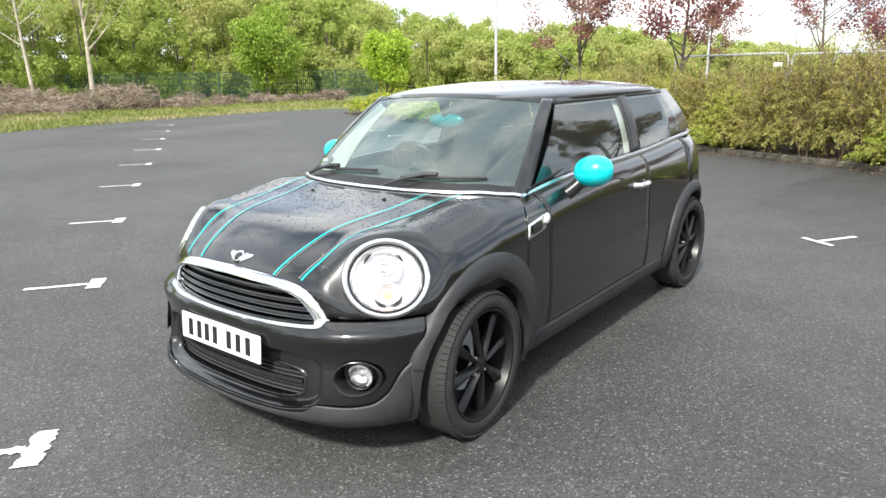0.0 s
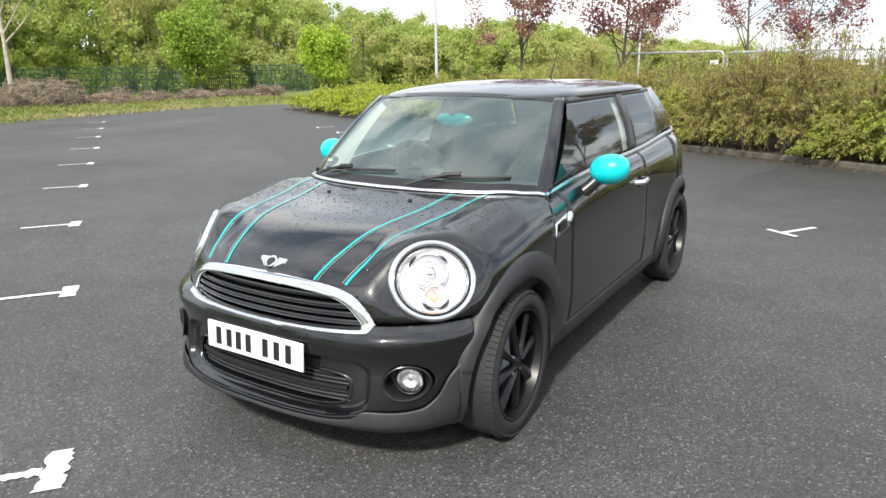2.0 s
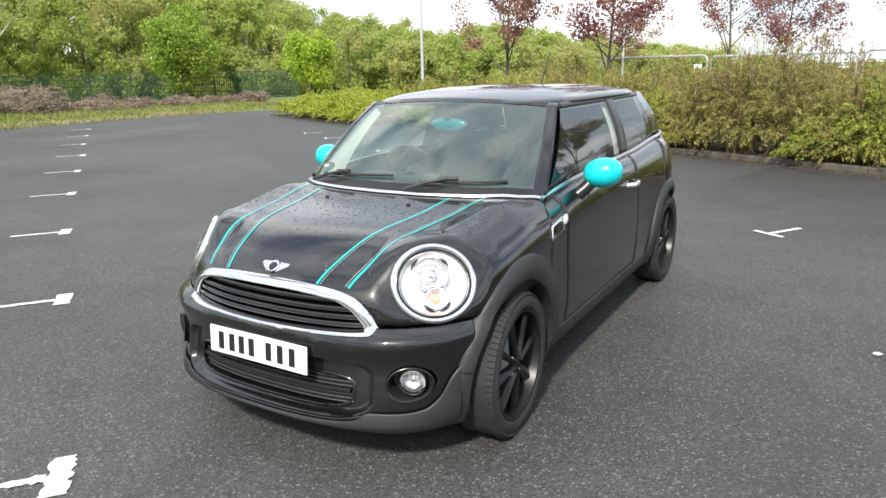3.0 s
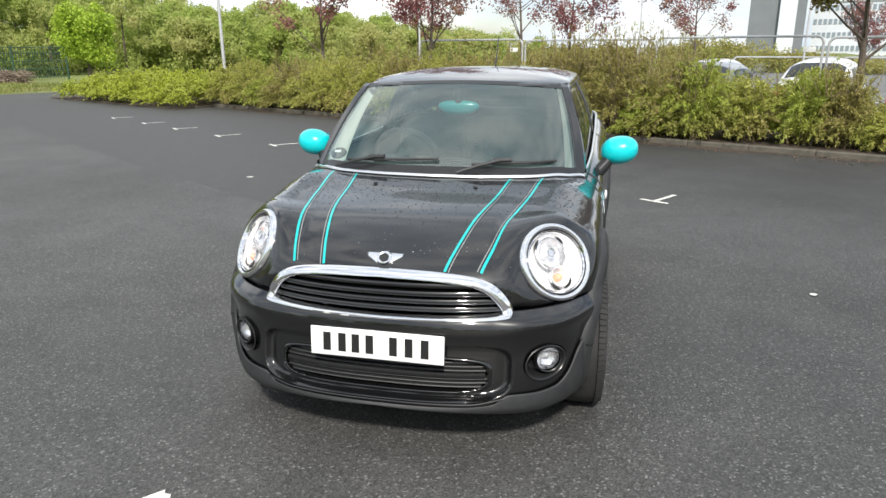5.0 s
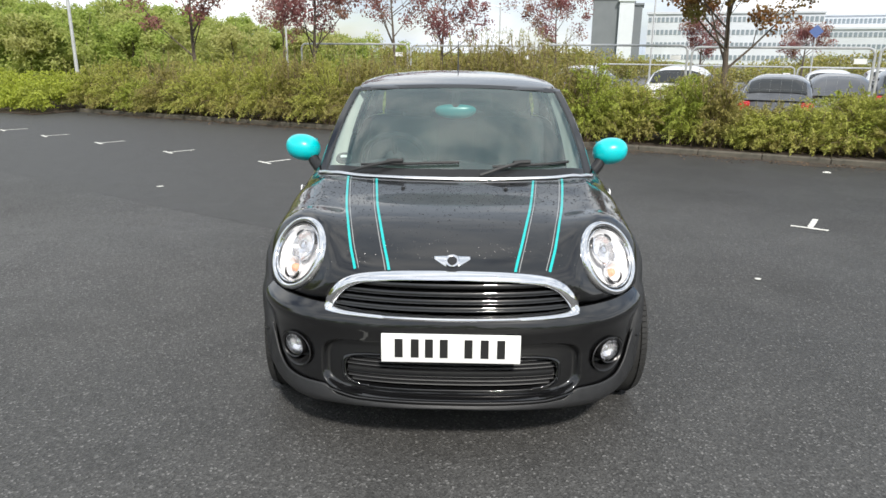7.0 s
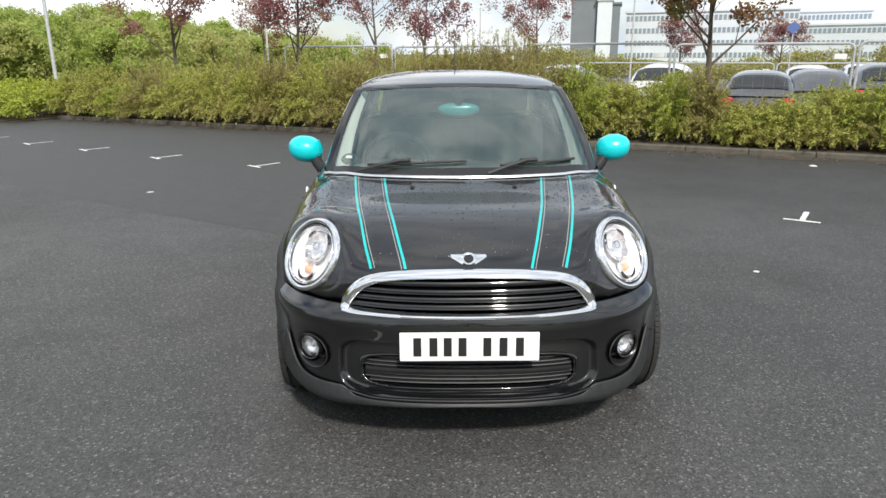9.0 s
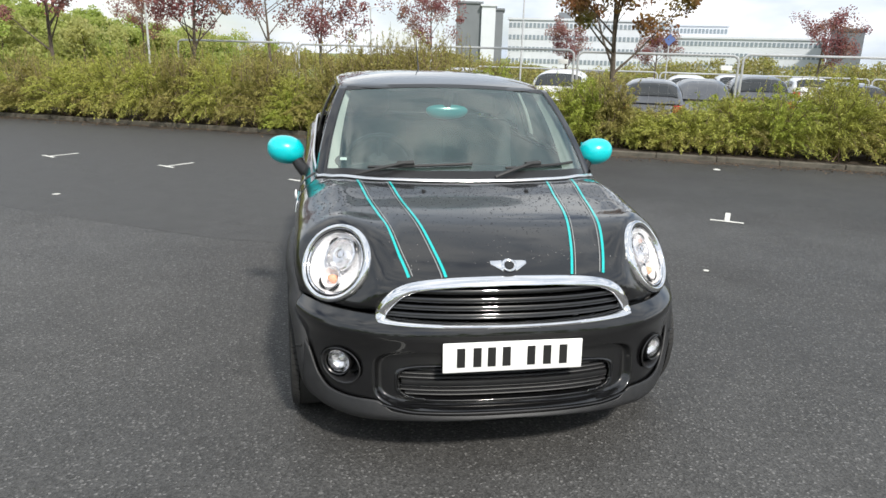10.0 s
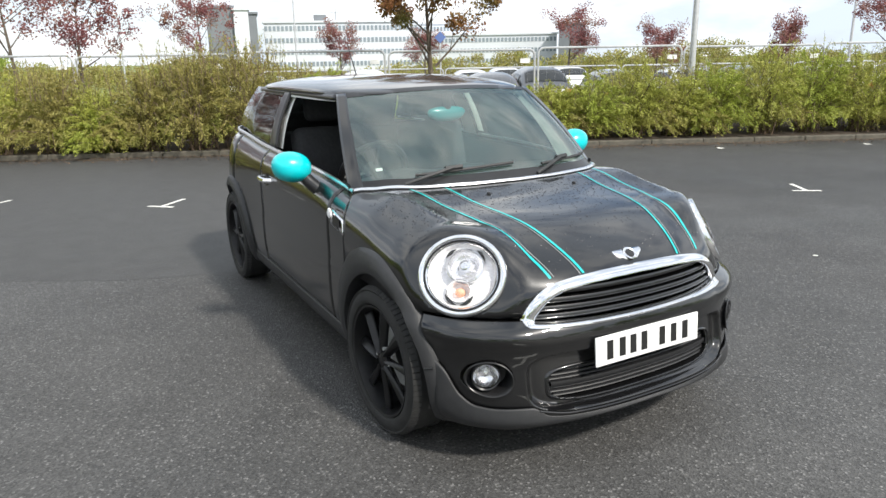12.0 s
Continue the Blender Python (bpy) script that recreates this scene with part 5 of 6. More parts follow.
part("screen_border", grid(band(-0.98, 0.98, 0.955, 1.01, 0.002), 40, 3), TRIMBLACK, wind)
part("screen_border", grid(band(-0.98, 0.98, -0.02, 0.075, 0.002), 40, 3), TRIMBLACK, wind)


def a_post(k):
    def f(u, v):
        q = scr(k * (0.982 + 0.06 * min(1.0, v * 1.6)), -0.02 + 1.03 * u)
        wrap = max(0.0, v - 0.5) * 2
        return q + Vector((k * (0.012 * math.sin(v * math.pi) - 0.004 * wrap), 0.055 * wrap, 0.004 - 0.004 * wrap))
    return grid(f, 24, 8)


for k in (1, -1):
    thick(part("front_pillar", a_post(k), PAINT, car, "gloss black windscreen pillar"), 0.01)

    part("pillar_lining", grid(lambda u, v: scr(k * 0.985, 0.05 + 0.93 * u) + Vector((-k * 0.062 * v * (1 - 0.5 * u), 0.015 + 0.13 * v * (1 - 0.5 * u), -0.012)), 20, 2), LINER, car, "pale grey pillar lining")

# chrome line under the windscreen, carried on along the waist
line = [(x, cowl(abs(x)) + 0.012, bonnet_z(min(abs(x), 0.695), cowl(abs(x))) + 0.006) for x in np.linspace(-0.695, 0.695, 61)]
part("scuttle_trim", tube(line, 0.0105, 8, flat=0.9), SATIN, car, "bright chrome line below the windscreen")
part("scuttle_panel", grid(lambda u, v: scr((2 * u - 1) * 0.99, 0.02).lerp(Vector((line[round(u * 60)][0], line[round(u * 60)][1] + 0.004, line[round(u * 60)][2] - 0.006)), v), 60, 2), TRIMBLACK, car)
for k in (1, -1):
    pts = [(k * (side_at(y, belt(y)) + 0.004), y, belt(y) + 0.003) for y in np.linspace(0.47, YR, 40)]
    pts += [(k * (side_at(y, belt(y)) + 0.004), y, belt(y) + 0.003) for y in np.linspace(YR + 0.03, YR + 0.42, 12)]
    part("waist_trim", tube([(k * 0.698, 0.478, line[-1][2])] + pts, 0.009, 6, flat=1.3), SATIN, car, "chrome waist line")


# side glass
def side_win(y, v, k, out=0.0):
    """The upright window surface: v from waist to roof edge."""
    zb = belt(y) + 0.006
    xb = side_at(min(y, YR), belt(min(y, YR))) - 0.012
    xt, zt = 0.571, 1.325
    tuck = 1.0 if y < 2.3 else 1.0 - 0.16 * (y - 2.3)
    return Vector((k * ((xb + (xt - xb) * v) * tuck + 0.018 * math.sin(v * math.pi) + out), y, zb + (zt - zb) * v))


def pane(ya, yb, yc, yd, k):
    """ya..yb along the waist, yc..yd along the roof."""
    def f(u, v):
        return side_win((ya + (yb - ya) * u) * (1 - v) + (yc + (yd - yc) * u) * v, 0.02 + 0.95 * v, k)
    return grid(f, 16, 10)


ob = part("side_window", pane(0.60, 1.70, 0.99, 1.74, 1), SIDE_GLASS, car, "closed tinted door window")
ob.visible_shadow = False
for k in (1, -1):
    ob = part("quarter_window", pane(1.78, 2.62, 1.80, 2.42, k), SIDE_GLASS, car, "tinted rear side window")
    ob.visible_shadow = False

    def post(ya, yb, yc, yd, o=0.006):
        return grid(lambda u, v: side_win((ya + (yb - ya) * u) * (1 - v) + (yc + (yd - yc) * u) * v, v, k, o), 4, 12)
    thick(part("door_post", post(1.665, 1.80, 1.715, 1.83), TRIMBLACK, car, "gloss black centre post"), 0.012)
    thick(part("window_frame", grid(lambda u, v: side_win(0.95 + 1.5 * u, 0.93 + 0.08 * v, k, 0.004), 24, 2), TRIMBLACK, car), 0.012)
    if k > 0:
        thick(part("mirror_base", grid(lambda u, v: side_win(0.50 + 0.24 * u + 0.14 * v, 0.02 + 0.08 * v * (0.35 + 0.65 * u), k, 0.004), 6, 4), TRIMBLACK, car), 0.012)
    part("inner_post", post(1.64, 1.80, 1.68, 1.82, -0.03), LINER, car, "pale grey post lining")
    part("rear_post", post(2.58, 2.86, 2.40, 2.60, 0.0), PAINT, car)
rear = part("rear_window", grid(lambda u, v: Vector(((2 * u - 1) * (0.62 - 0.08 * v), 2.84 - 0.27 * v + 0.05 * (1 - (2 * u - 1) ** 2), 1.02 + 0.30 * v)), 12, 6), SIDE_GLASS, car, "tinted rear window")
rear.visible_shadow = False

# door mirrors
for k in (1, -1):
    m = Matrix.Translation((k * 0.866, 0.86, 0.998))

    def shell(u, v):
        a, b = 2 * math.pi * u, math.pi * v
        x, y, z = math.sin(b) * math.cos(a), -math.cos(b), math.sin(b) * math.sin(a)
        s = lambda q, p: sgn(q) * abs(q) ** p
        return Vector((k * s(x, 0.92) * 0.097, max(s(y, 0.92) * 0.09, -0.09) if y < 0 else y * 0.03, s(z, 0.92) * 0.075 + 0.008 * x))
    cap = part("door_mirror", moved(grid(shell, 36, 20, closed=True), m), CYAN, car, "turquoise mirror cap")
    part("mirror_glass", moved(grid(lambda u, v: Vector(((2 * u - 1) * 0.075, 0.032, (2 * v - 1) * 0.048)), 2, 2), m), CHROME, cap)
    part("mirror_foot", tube([(k * 0.730, 0.77, 0.875), (k * 0.765, 0.79, 0.892), (k * 0.795, 0.81, 0.925), (k * 0.825, 0.845, 0.968)], lambda t: 0.037 - 0.008 * t, 12), TRIMBLACK, cap, "black mirror foot")

# side badge, door handle
for k in (1, -1):
    def boxy(u, v):
        y, z = 0.362 + 0.155 * u + 0.012 * v, 0.752 + 0.066 * v + 0.026 * u
        return Vector((k * (side_at(y, z) + 0.005), y, z))
    rep = part("side_badge", grid(boxy, 8, 4), CHROME, car, "chrome side badge with round repeater")
    thick(rep, 0.006)
    part("badge_inlay", grid(lambda u, v: boxy(0.15 + 0.55 * u, 0.22 + 0.66 * v) + Vector((k * 0.0075, 0, 0)), 6, 3), TRIMBLACK, rep)
    o = boxy(0.98, 0.70) + Vector((k * 0.004, 0, 0))
    part("repeater", moved(lathe([(0.0, 0.024), (0.006, 0.023), (0.010, 0.014), (0.011, 0.0001)], 24), Matrix.Translation(o) @ Matrix.Rotation(0 if k > 0 else math.pi, 4, "Z")), SILVER, rep, "round white side repeater")
    y0, z0 = 1.60, 0.822
    hx = side_at(y0, z0)
    h = part("door_handle", tube([(k * (hx - 0.01), y0 - 0.085, z0 + 0.004), (k * (hx + 0.030), y0 - 0.06, z0 + 0.006), (k * (hx + 0.036), y0, z0 + 0.006), (k * (hx + 0.030), y0 + 0.06, z0 + 0.006), (k * (hx - 0.01), y0 + 0.085, z0 + 0.004)], 0.013, 8, flat=1.2), CHROME, car, "chrome door handle")
    part("handle_cup", moved(lathe([(0.002, 0.034), (0.004, 0.030), (-0.002, 0.0001)], 20), Matrix.Translation((k * (hx + 0.002), y0, z0)) @ Matrix.Rotation(0 if k > 0 else math.pi, 4, "Z")), TRIMBLACK, h)


# wipers and washer jets
for x0, x1, xe in ((-0.52, -0.28, 0.02), (0.12, 0.33, 0.56)):
    def on_screen(x, v, lift):
        t = x / (0.672 + (0.548 - 0.672) * v)
        return scr(t, v) + Vector((0, -lift * 0.7, lift * 0.7))
    arm = part("wiper", tube([on_screen(x0, 0.01, 0.02), on_screen((x0 + x1) / 2, 0.06, 0.035), on_screen(x1, 0.115, 0.03)], 0.0085, 6), CABIN, car, "black wiper")
    part("blade", tube([on_screen(x, 0.085 + 0.04 * (x - x0 - 0.05) / (xe - x0), 0.014) for x in np.linspace(x0 + 0.06, xe, 12)], 0.007, 6), CABIN, arm)
    part("blade_joint", tube([on_screen(x1 - 0.05, 0.105, 0.026), on_screen(x1 + 0.03, 0.115, 0.026)], 0.012, 6), CABIN, arm)
for k in (1, -1):
    part("washer_jet", moved(lathe([(0.0, 0.010), (0.008, 0.008), (0.010, 0.0001)], 10), Matrix.Translation((k * 0.235, 0.07, bonnet_z(0.235, 0.07))) @ Matrix.Rotation(-math.pi / 2, 4, "Y")), TRIMBLACK, car)
part("antenna", tube([(0, 2.10, 1.395), (0, 2.13, 1.44), (0, 2.24, 1.60)], lambda t: 0.006 - 0.003 * t, 6), TRIMBLACK, car, "short black roof antenna")

# ---------------------------------------------------------------- cabin
def soft_box(x0, x1, y0, y1, z0, z1, b):
    return block(x0, x1, y0, y1, z0, z1, b, 3)


def dash(u, v):
    x = (2 * u - 1) * 0.655
    prof = ((0.34, 0.925), (0.50, 0.950), (0.66, 0.945), (0.78, 0.90), (0.80, 0.80), (0.72, 0.60), (0.70, 0.35))
    y, z = prof[round(v * 6)]
    hood = 0.03 * math.exp(-((x + 0.36) / 0.13) ** 2) + 0.02 * math.exp(-(x / 0.12) ** 2)
    return Vector((x, y + 0.06 * abs(2 * u - 1) ** 2, z + (hood if 0 < v < 0.6 else 0) - 0.02 * abs(2 * u - 1) ** 2))


part("dashboard", grid(dash, 40, 6), CABIN, car, "dark dashboard")
wheel_m = Matrix.Translation((-0.36, 1.035, 0.90)) @ Matrix.Rotation(radians(-62), 4, "X")
steer = part("steering_wheel", moved(tube([(0.185 * math.cos(a), 0.185 * math.sin(a), 0) for a in np.linspace(0, 2 * math.pi, 49)[:-1]], 0.018, 8, closed=True), wheel_m), TRIMBLACK, car, "black steering wheel")
part("boss", moved(lathe([(-0.05, 0.05), (0.02, 0.062), (0.03, 0.05), (0.032, 0.0001)], 24), wheel_m @ Matrix.Rotation(-math.pi / 2, 4, "Y")), CABIN, steer)
for a in (0.1, math.pi - 0.1, -math.pi / 2):
    part("wheel_spoke", moved(tube([(0.05 * math.cos(a), 0.05 * math.sin(a), 0), (0.18 * math.cos(a), 0.18 * math.sin(a), 0)], 0.013, 6), wheel_m), CABIN, steer)
for x in (-0.36, 0.36):
    seat = part("seat", soft_box(x - 0.24, x + 0.24, 1.05, 1.58, 0.38, 0.56, 0.06), CLOTH, car, "dark cloth front seat")
    part("seat_back", moved(soft_box(-0.235, 0.235, -0.07, 0.07, 0.0, 0.62, 0.06), pose(x, 1.58, 0.50, -16)), CLOTH, seat)
    part("head_rest", moved(soft_box(-0.13, 0.13, -0.045, 0.045, 0.0, 0.20, 0.04), pose(x, 1.76, 1.13, -10)), CLOTH, seat)
bench = part("rear_seat", soft_box(-0.60, 0.60, 1.98, 2.36, 0.40, 0.56, 0.06), CLOTH, car, "dark cloth rear bench")
part("rear_back", moved(soft_box(-0.60, 0.60, -0.06, 0.06, 0.0, 0.50, 0.05), pose(0, 2.36, 0.52, -14)), CLOTH, bench)
for x in (-0.32, 0.32):
    part("head_rest", moved(soft_box(-0.12, 0.12, -0.04, 0.04, 0.0, 0.13, 0.035), pose(x, 2.50, 1.01, -10)), CLOTH, bench)
part("rear_shelf", block(-0.62, 0.62, 2.44, 2.80, 0.955, 0.975), CABIN, car)
part("tail_lining", block(-0.60, 0.60, 2.795, 2.90, 0.90, 1.045, 0.01), CABIN, car, "dark lining below the rear window")
for k in (1, -1):
    part("door_lining", grid(lambda u, v: Vector((k * (side_at(0.50 + 2.2 * u, 0.7) - 0.075 - 0.02 * v), 0.50 + 2.2 * u, 0.25 + 0.70 * v)), 20, 8), CABIN, car)
part("cabin_floor", block(-0.70, 0.70, 0.42, 2.80, 0.222, 0.26), CABIN, car)
def oval(u, v):
    a, b = 2 * math.pi * u, math.pi * v
    return Vector((0.115 * math.sin(b) * sgn(math.cos(a)) * abs(math.cos(a)) ** 0.8, -0.03 * math.cos(b), 0.040 * math.sin(b) * math.sin(a) + 0.008 * math.sin(b) * math.cos(a) ** 2))


mirror = part("inside_mirror", moved(grid(oval, 32, 14, closed=True), pose(-0.005, 0.845, 1.208)), SHADECYAN, car, "turquoise-backed inside mirror")
part("mirror_stem", tube([(-0.005, 0.84, 1.235), (-0.005, 0.835, 1.27), (-0.005, 0.825, 1.325)], lambda t: 0.02 + 0.012 * t, 8), CABIN, mirror)
permit = part("permit", moved(lathe([(0, 0.042), (0.002, 0.040), (0.003, 0.0001)], 24), Matrix.Translation(scr(-0.90, 0.16) + Vector((0.02, 0.02, -0.012))) @ Vector((0.0, -0.6, 0.8)).to_track_quat("X", "Z").to_matrix().to_4x4()), CABIN, car, "dark round disc holder behind the windscreen")
part("label", moved(block(-0.016, 0.016, -0.002, 0.002, -0.007, 0.007), Matrix.Translation(scr(-0.90, 0.16) + Vector((0.02, 0.008, 0.0))) @ Matrix.Rotation(radians(-35), 4, "X")), PLATE, permit, "small white paper label")


# ---------------------------------------------------------------- far things
def lamp_column(x, y, z, height, r, label, arms=0):
    t = thing("lamp_post", label, "lamp post", at=pose(x, y, z))
    part("column", tube([(0, 0, 0), (0, 0, height * 0.3), (0, 0, height)], lambda f: r * (1 - 0.3 * f), 12), STEEL, t)
    for k in (1, -1)[:arms]:
        part("arm", tube([(0, 0, height - 0.12), (k * 0.35, 0, height + 0.02), (k * 0.9, 0, height + 0.06)], 0.035, 6), STEEL, t)
        part("lantern", moved(block(-0.32, 0.32, -0.13, 0.13, -0.06, 0.06, 0.03), pose(k * 1.15, 0, height + 0.06)), STEEL, t, "flat grey lantern")
    return t


lamp_column(-14.1, 22.6, -0.06, 8.0, 0.07, "slim pale grey lamp post at the end of the border")
p = lamp_column(9.8, 7.9, 0.05, 6.0, 0.075, "grey steel camera post in the border")
part("camera_box", block(-0.12, 0.12, -0.05, 0.05, 3.02, 3.10, 0.02), STEEL, p)


def bright_tree(x, y, scale, leaf, label, seed, per, size):
    g = np.random.default_rng(seed)
    t = thing("round_tree", label, "tree", at=pose(x, y, -0.06))
    bm, _ = trunk_bm((0, 0, 0), 2.6 * scale, 0.09 * scale, (0, 0), 8, 4, 0.4)
    part("trunk", bm, BARK, t)
    cen = g.normal(0, 1, (70, 3))
    cen /= np.linalg.norm(cen, axis=1)[:, None]
    cen = (cen * g.uniform(0.3, 1.0, (70, 1)) * np.array((1.25, 1.25, 1.5)) + np.array((0, 0, 2.05))) * scale
    part("crown", leaves_mesh("crown", clump_points(cen, scale * g.uniform(0.3, 0.6, 70), per, 0.4), size, leaf), leaf, t)


bright_tree(-21.3, 23.8, 1.0, BRIGHT_LEAF, "rounded bright green tree at the wood's edge", 11, 150, 0.085)
bright_tree(-31.5, 24.5, 1.55, BUSH_LEAF, "broad fresh green tree before the wood", 14, 260, 0.10)


def wood():
    """The spring wood behind the grass."""
    g = np.random.default_rng(12)
    t = thing("woodland", "belt of young spring-green trees behind a fence", "trees", kind="stuff")
    rise = curve_of((-90, -66, -50, -44, -38, -33, -29, -26, -22, -17, -12, -8), (12.5, 11.5, 10.0, 8.0, 6.0, 5.3, 4.3, 4.8, 4.4, 3.7, 2.9, 1.8))
    cen, rad, bm = [], [], bmesh.new()
    for i in range(340):
        az = g.uniform(-92, -8)
        far = g.uniform(0, 1)
        dist = 48 + far * 22
        h = rise(az) * (0.72 + 0.4 * far) * g.uniform(0.8, 1.08)
        x, y = dist * math.sin(radians(az)), -3 + dist * math.cos(radians(az))
        h *= 1.08
        add_tube(bm, [(x, y, -0.3), (x + g.normal(0, 0.2), y, h * 0.5), (x + g.normal(0, 0.3), y, h * 0.95)], [0.07, 0.05, 0.015], 4)
        for k in range(18):
            f = g.random() ** 0.8
            w = (0.25 + 0.75 * math.sin(math.pi * (0.15 + 0.8 * f))) * h * 0.24
            cen.append((x + g.normal(0, w), y + g.normal(0, w), h * (0.03 + 0.93 * f)))
            rad.append(g.uniform(0.4, 0.95) * (0.6 + 0.05 * h))
        for k in range(6):
            cen.append((x + g.normal(0, 1.6), y + g.normal(0, 1.2), g.uniform(0.2, 2.4)))
            rad.append(g.uniform(0.5, 0.95))
    part("trunks", bm, BARK, t)
    part("leaves", leaves_mesh("leaves", clump_points(cen, rad, 150, 0.0), 0.125, WOOD_LEAF, pointed=True), WOOD_LEAF, t)


wood()


def unseen_trees():
    """Unseen trees added across the lane for the car's paint and chrome to mirror."""
    g = np.random.default_rng(19)
    t = thing("woodland", "unseen belt of green trees added for the car's reflections", "trees", kind="stuff")
    cen, rad, bm = [], [], bmesh.new()
    for i in range(70):
        x, y, h = -55 + i * 1.6 + g.normal(0, 0.5), -27 + g.normal(0, 1.5), g.uniform(4.0, 7.5)
        add_tube(bm, [(x, y, -0.2), (x, y, h * 0.5), (x, y, h * 0.9)], [0.12, 0.08, 0.03], 5)
        for k in range(9):
            f = g.random()
            cen.append((x + g.normal(0, 0.9), y + g.normal(0, 0.9), h * (0.12 + 0.85 * f)))
            rad.append(g.uniform(0.6, 1.3))
    part("trunks", bm, BARK, t)
    part("leaves", leaves_mesh("leaves", clump_points(cen, rad, 90, 0.1), 0.22, BUSH_LEAF, pointed=True), BUSH_LEAF, t)


unseen_trees()
tree("birch", "slender pale-barked tree on the verge", -30.0, 13.2, -0.06, 7.6, 0.125, 12, 31, WOOD_LEAF, PALE_BARK, 0.6, 60, 0.08, 0.46, group="verge trees")
tree("birch", "slender pale-barked tree on the verge", -38.0, 14.0, -0.06, 8.4, 0.11, 12, 33, WOOD_LEAF, PALE_BARK, 0.6, 60, 0.09, 0.42, group="verge trees")


def verge():
    g = np.random.default_rng(13)
    n = 26000
    d = g.uniform(0, 1, n) ** 1.5
    y = g.uniform(-8, 24, n)
    x = -19.6 - 0.9 * np.clip((y - 4) / 6, 0, 1) - d * 16 + 0.25 * g.normal(size=n)
    keep = ~((y > 16) & (x > -20.4 + (y - 16) * 0.6))
    pos = np.stack([x, y, np.full(n, 0.02)], 1)[keep]
    lean = np.stack([g.normal(0, 0.3, len(pos)), g.normal(0, 0.3, len(pos)), np.ones(len(pos))], 1)
    ob = part("verge_grass", leaves_mesh("verge_grass", pos, 0.055, GRASS_BLADE, lean, 3.0), GRASS_BLADE, None)
    tagged(ob, "rough grass along the edge of the asphalt", "grass", kind="stuff")
    cen = np.stack([g.uniform(-38, -26.8, 55), g.uniform(4, 16.5, 55), g.uniform(0.1, 0.8, 55)], 1)
    far = g.random(70)[:, None]
    cen = np.concatenate([cen, np.array((-31.5, 8.0, 0.12)) * (1 - far) + np.array((-26.6, 26.5, 0.12)) * far + g.normal(0, 1, (70, 3)) * np.array((0.5, 0.5, 0.06))])
    pts = clump_points(cen, np.concatenate([g.uniform(0.5, 1.05, 55), g.uniform(0.25, 0.5, 70)]), 240, 0.2, 0.7)
    ob = part("brush", leaves_mesh("brush", pts, 0.022, BRUSH, np.stack([g.normal(0, 1, len(pts)), g.normal(0, 1, len(pts)), g.normal(0.1, 0.3, len(pts))], 1), 26.0), BRUSH, None)
    tagged(ob, "heap of bare brown brushwood and dry grass by the verge", "brushwood", kind="stuff")


verge()


def green_fence():
    t = thing("mesh_fence", "dark green steel mesh fence before the wood", "fence")
    a, b = Vector((-50, 14.6, 0)), Vector((-27.0, 29.0, 0))
    d = (b - a).normalized()
    n = 11
    for i in range(n + 1):
        p = a.lerp(b, i / n)
        part("post", tube([p + Vector((0, 0, -0.1)), p + Vector((0, 0, 1.7))], 0.05, 6), FENCEGREEN, t)
    bm = bmesh.new()
    ln = (b - a).length
    for i in range(int(ln / 0.13)):
        p = a + d * (i * 0.13)
        add_tube(bm, [p + Vector((0, 0, 0.0)), p + Vector((0, 0, 1.6))], [0.018, 0.018], 3)
    for z in (0.1, 0.5, 0.9, 1.3, 1.6):
        add_tube(bm, [a + Vector((0, 0, z)), b + Vector((0, 0, z))], [0.022, 0.022], 3)
    part("mesh", bm, FENCEGREEN, t)


green_fence()


def building(name, label, x0, x1, y0, y1, z1, storeys, bays, material, at, windows=True):
    """A flat-roofed block with rows of windows on its near side."""
    t = thing(name, label, "building", "hospital blocks", at=at)
    part("wall", block(x0, x1, y0, y1, -1.0, z1), material, t, smooth=False)
    part("roof", block(x0 - 0.3, x1 + 0.3, y0 - 0.3, y1 + 0.3, z1, z1 + 0.4), material, t, smooth=False)
    if windows:
        me = None
        fl = z1 / storeys
        wd = (x1 - x0) / bays
        for i in range(storeys):
            for j in range(bays):
                if me is None:
                    ob = part("window", block(-wd * 0.32, wd * 0.32, -0.08, 0.05, -fl * 0.19, fl * 0.19), WINDOW, t, smooth=False)
                    me = ob.data
                else:
                    ob = new("window", me)
                    ob.parent = t
                ob.matrix_basis = Matrix.Translation((x0 + (j + 0.5) * wd, y0 - 0.02, (i + 0.55) * fl))
    return t


# hospital-like blocks far behind the car park, seen square on from the car
BX, BY = 0.05, -3.0


def far_at(az, dist, z=-0.5):
    return Matrix.Translation((BX + dist * math.sin(radians(az)), BY + dist * math.cos(radians(az)), z)) @ Matrix.Rotation(-radians(az), 4, "Z")


building("tower_block", "grey and white tower at the end of a long block", -2.6, 2.6, 0, 12, 12.4, 4, 2, GREYWALL, far_at(11.2, 150), False)
building("tower_block", "white stair tower beside the grey tower", -1.4, 1.4, 0, 10, 11.9, 4, 1, CONCRETE, far_at(12.75, 149), False)
building("tower_block", "dark glazed stair slot between pale walls", -0.8, 0.8, 0, 9, 11.2, 4, 1, GREYWALL, far_at(13.6, 150), False)
long_block = building("office_block", "long white four-storey block with ribbon windows", -16, 16, 0, 14, 9.6, 4, 38, CONCRETE, far_at(20.4, 152))
part("plant_room", block(-5.8, -3.2, 2.0, 6.0, 10.0, 11.3), GREYWALL, long_block, "small grey plant room on the roof", smooth=False)
part("mast", tube([(-1.2, 3.0, 10.0), (-1.2, 3.0, 12.6)], 0.09, 6), GREYWALL, long_block)
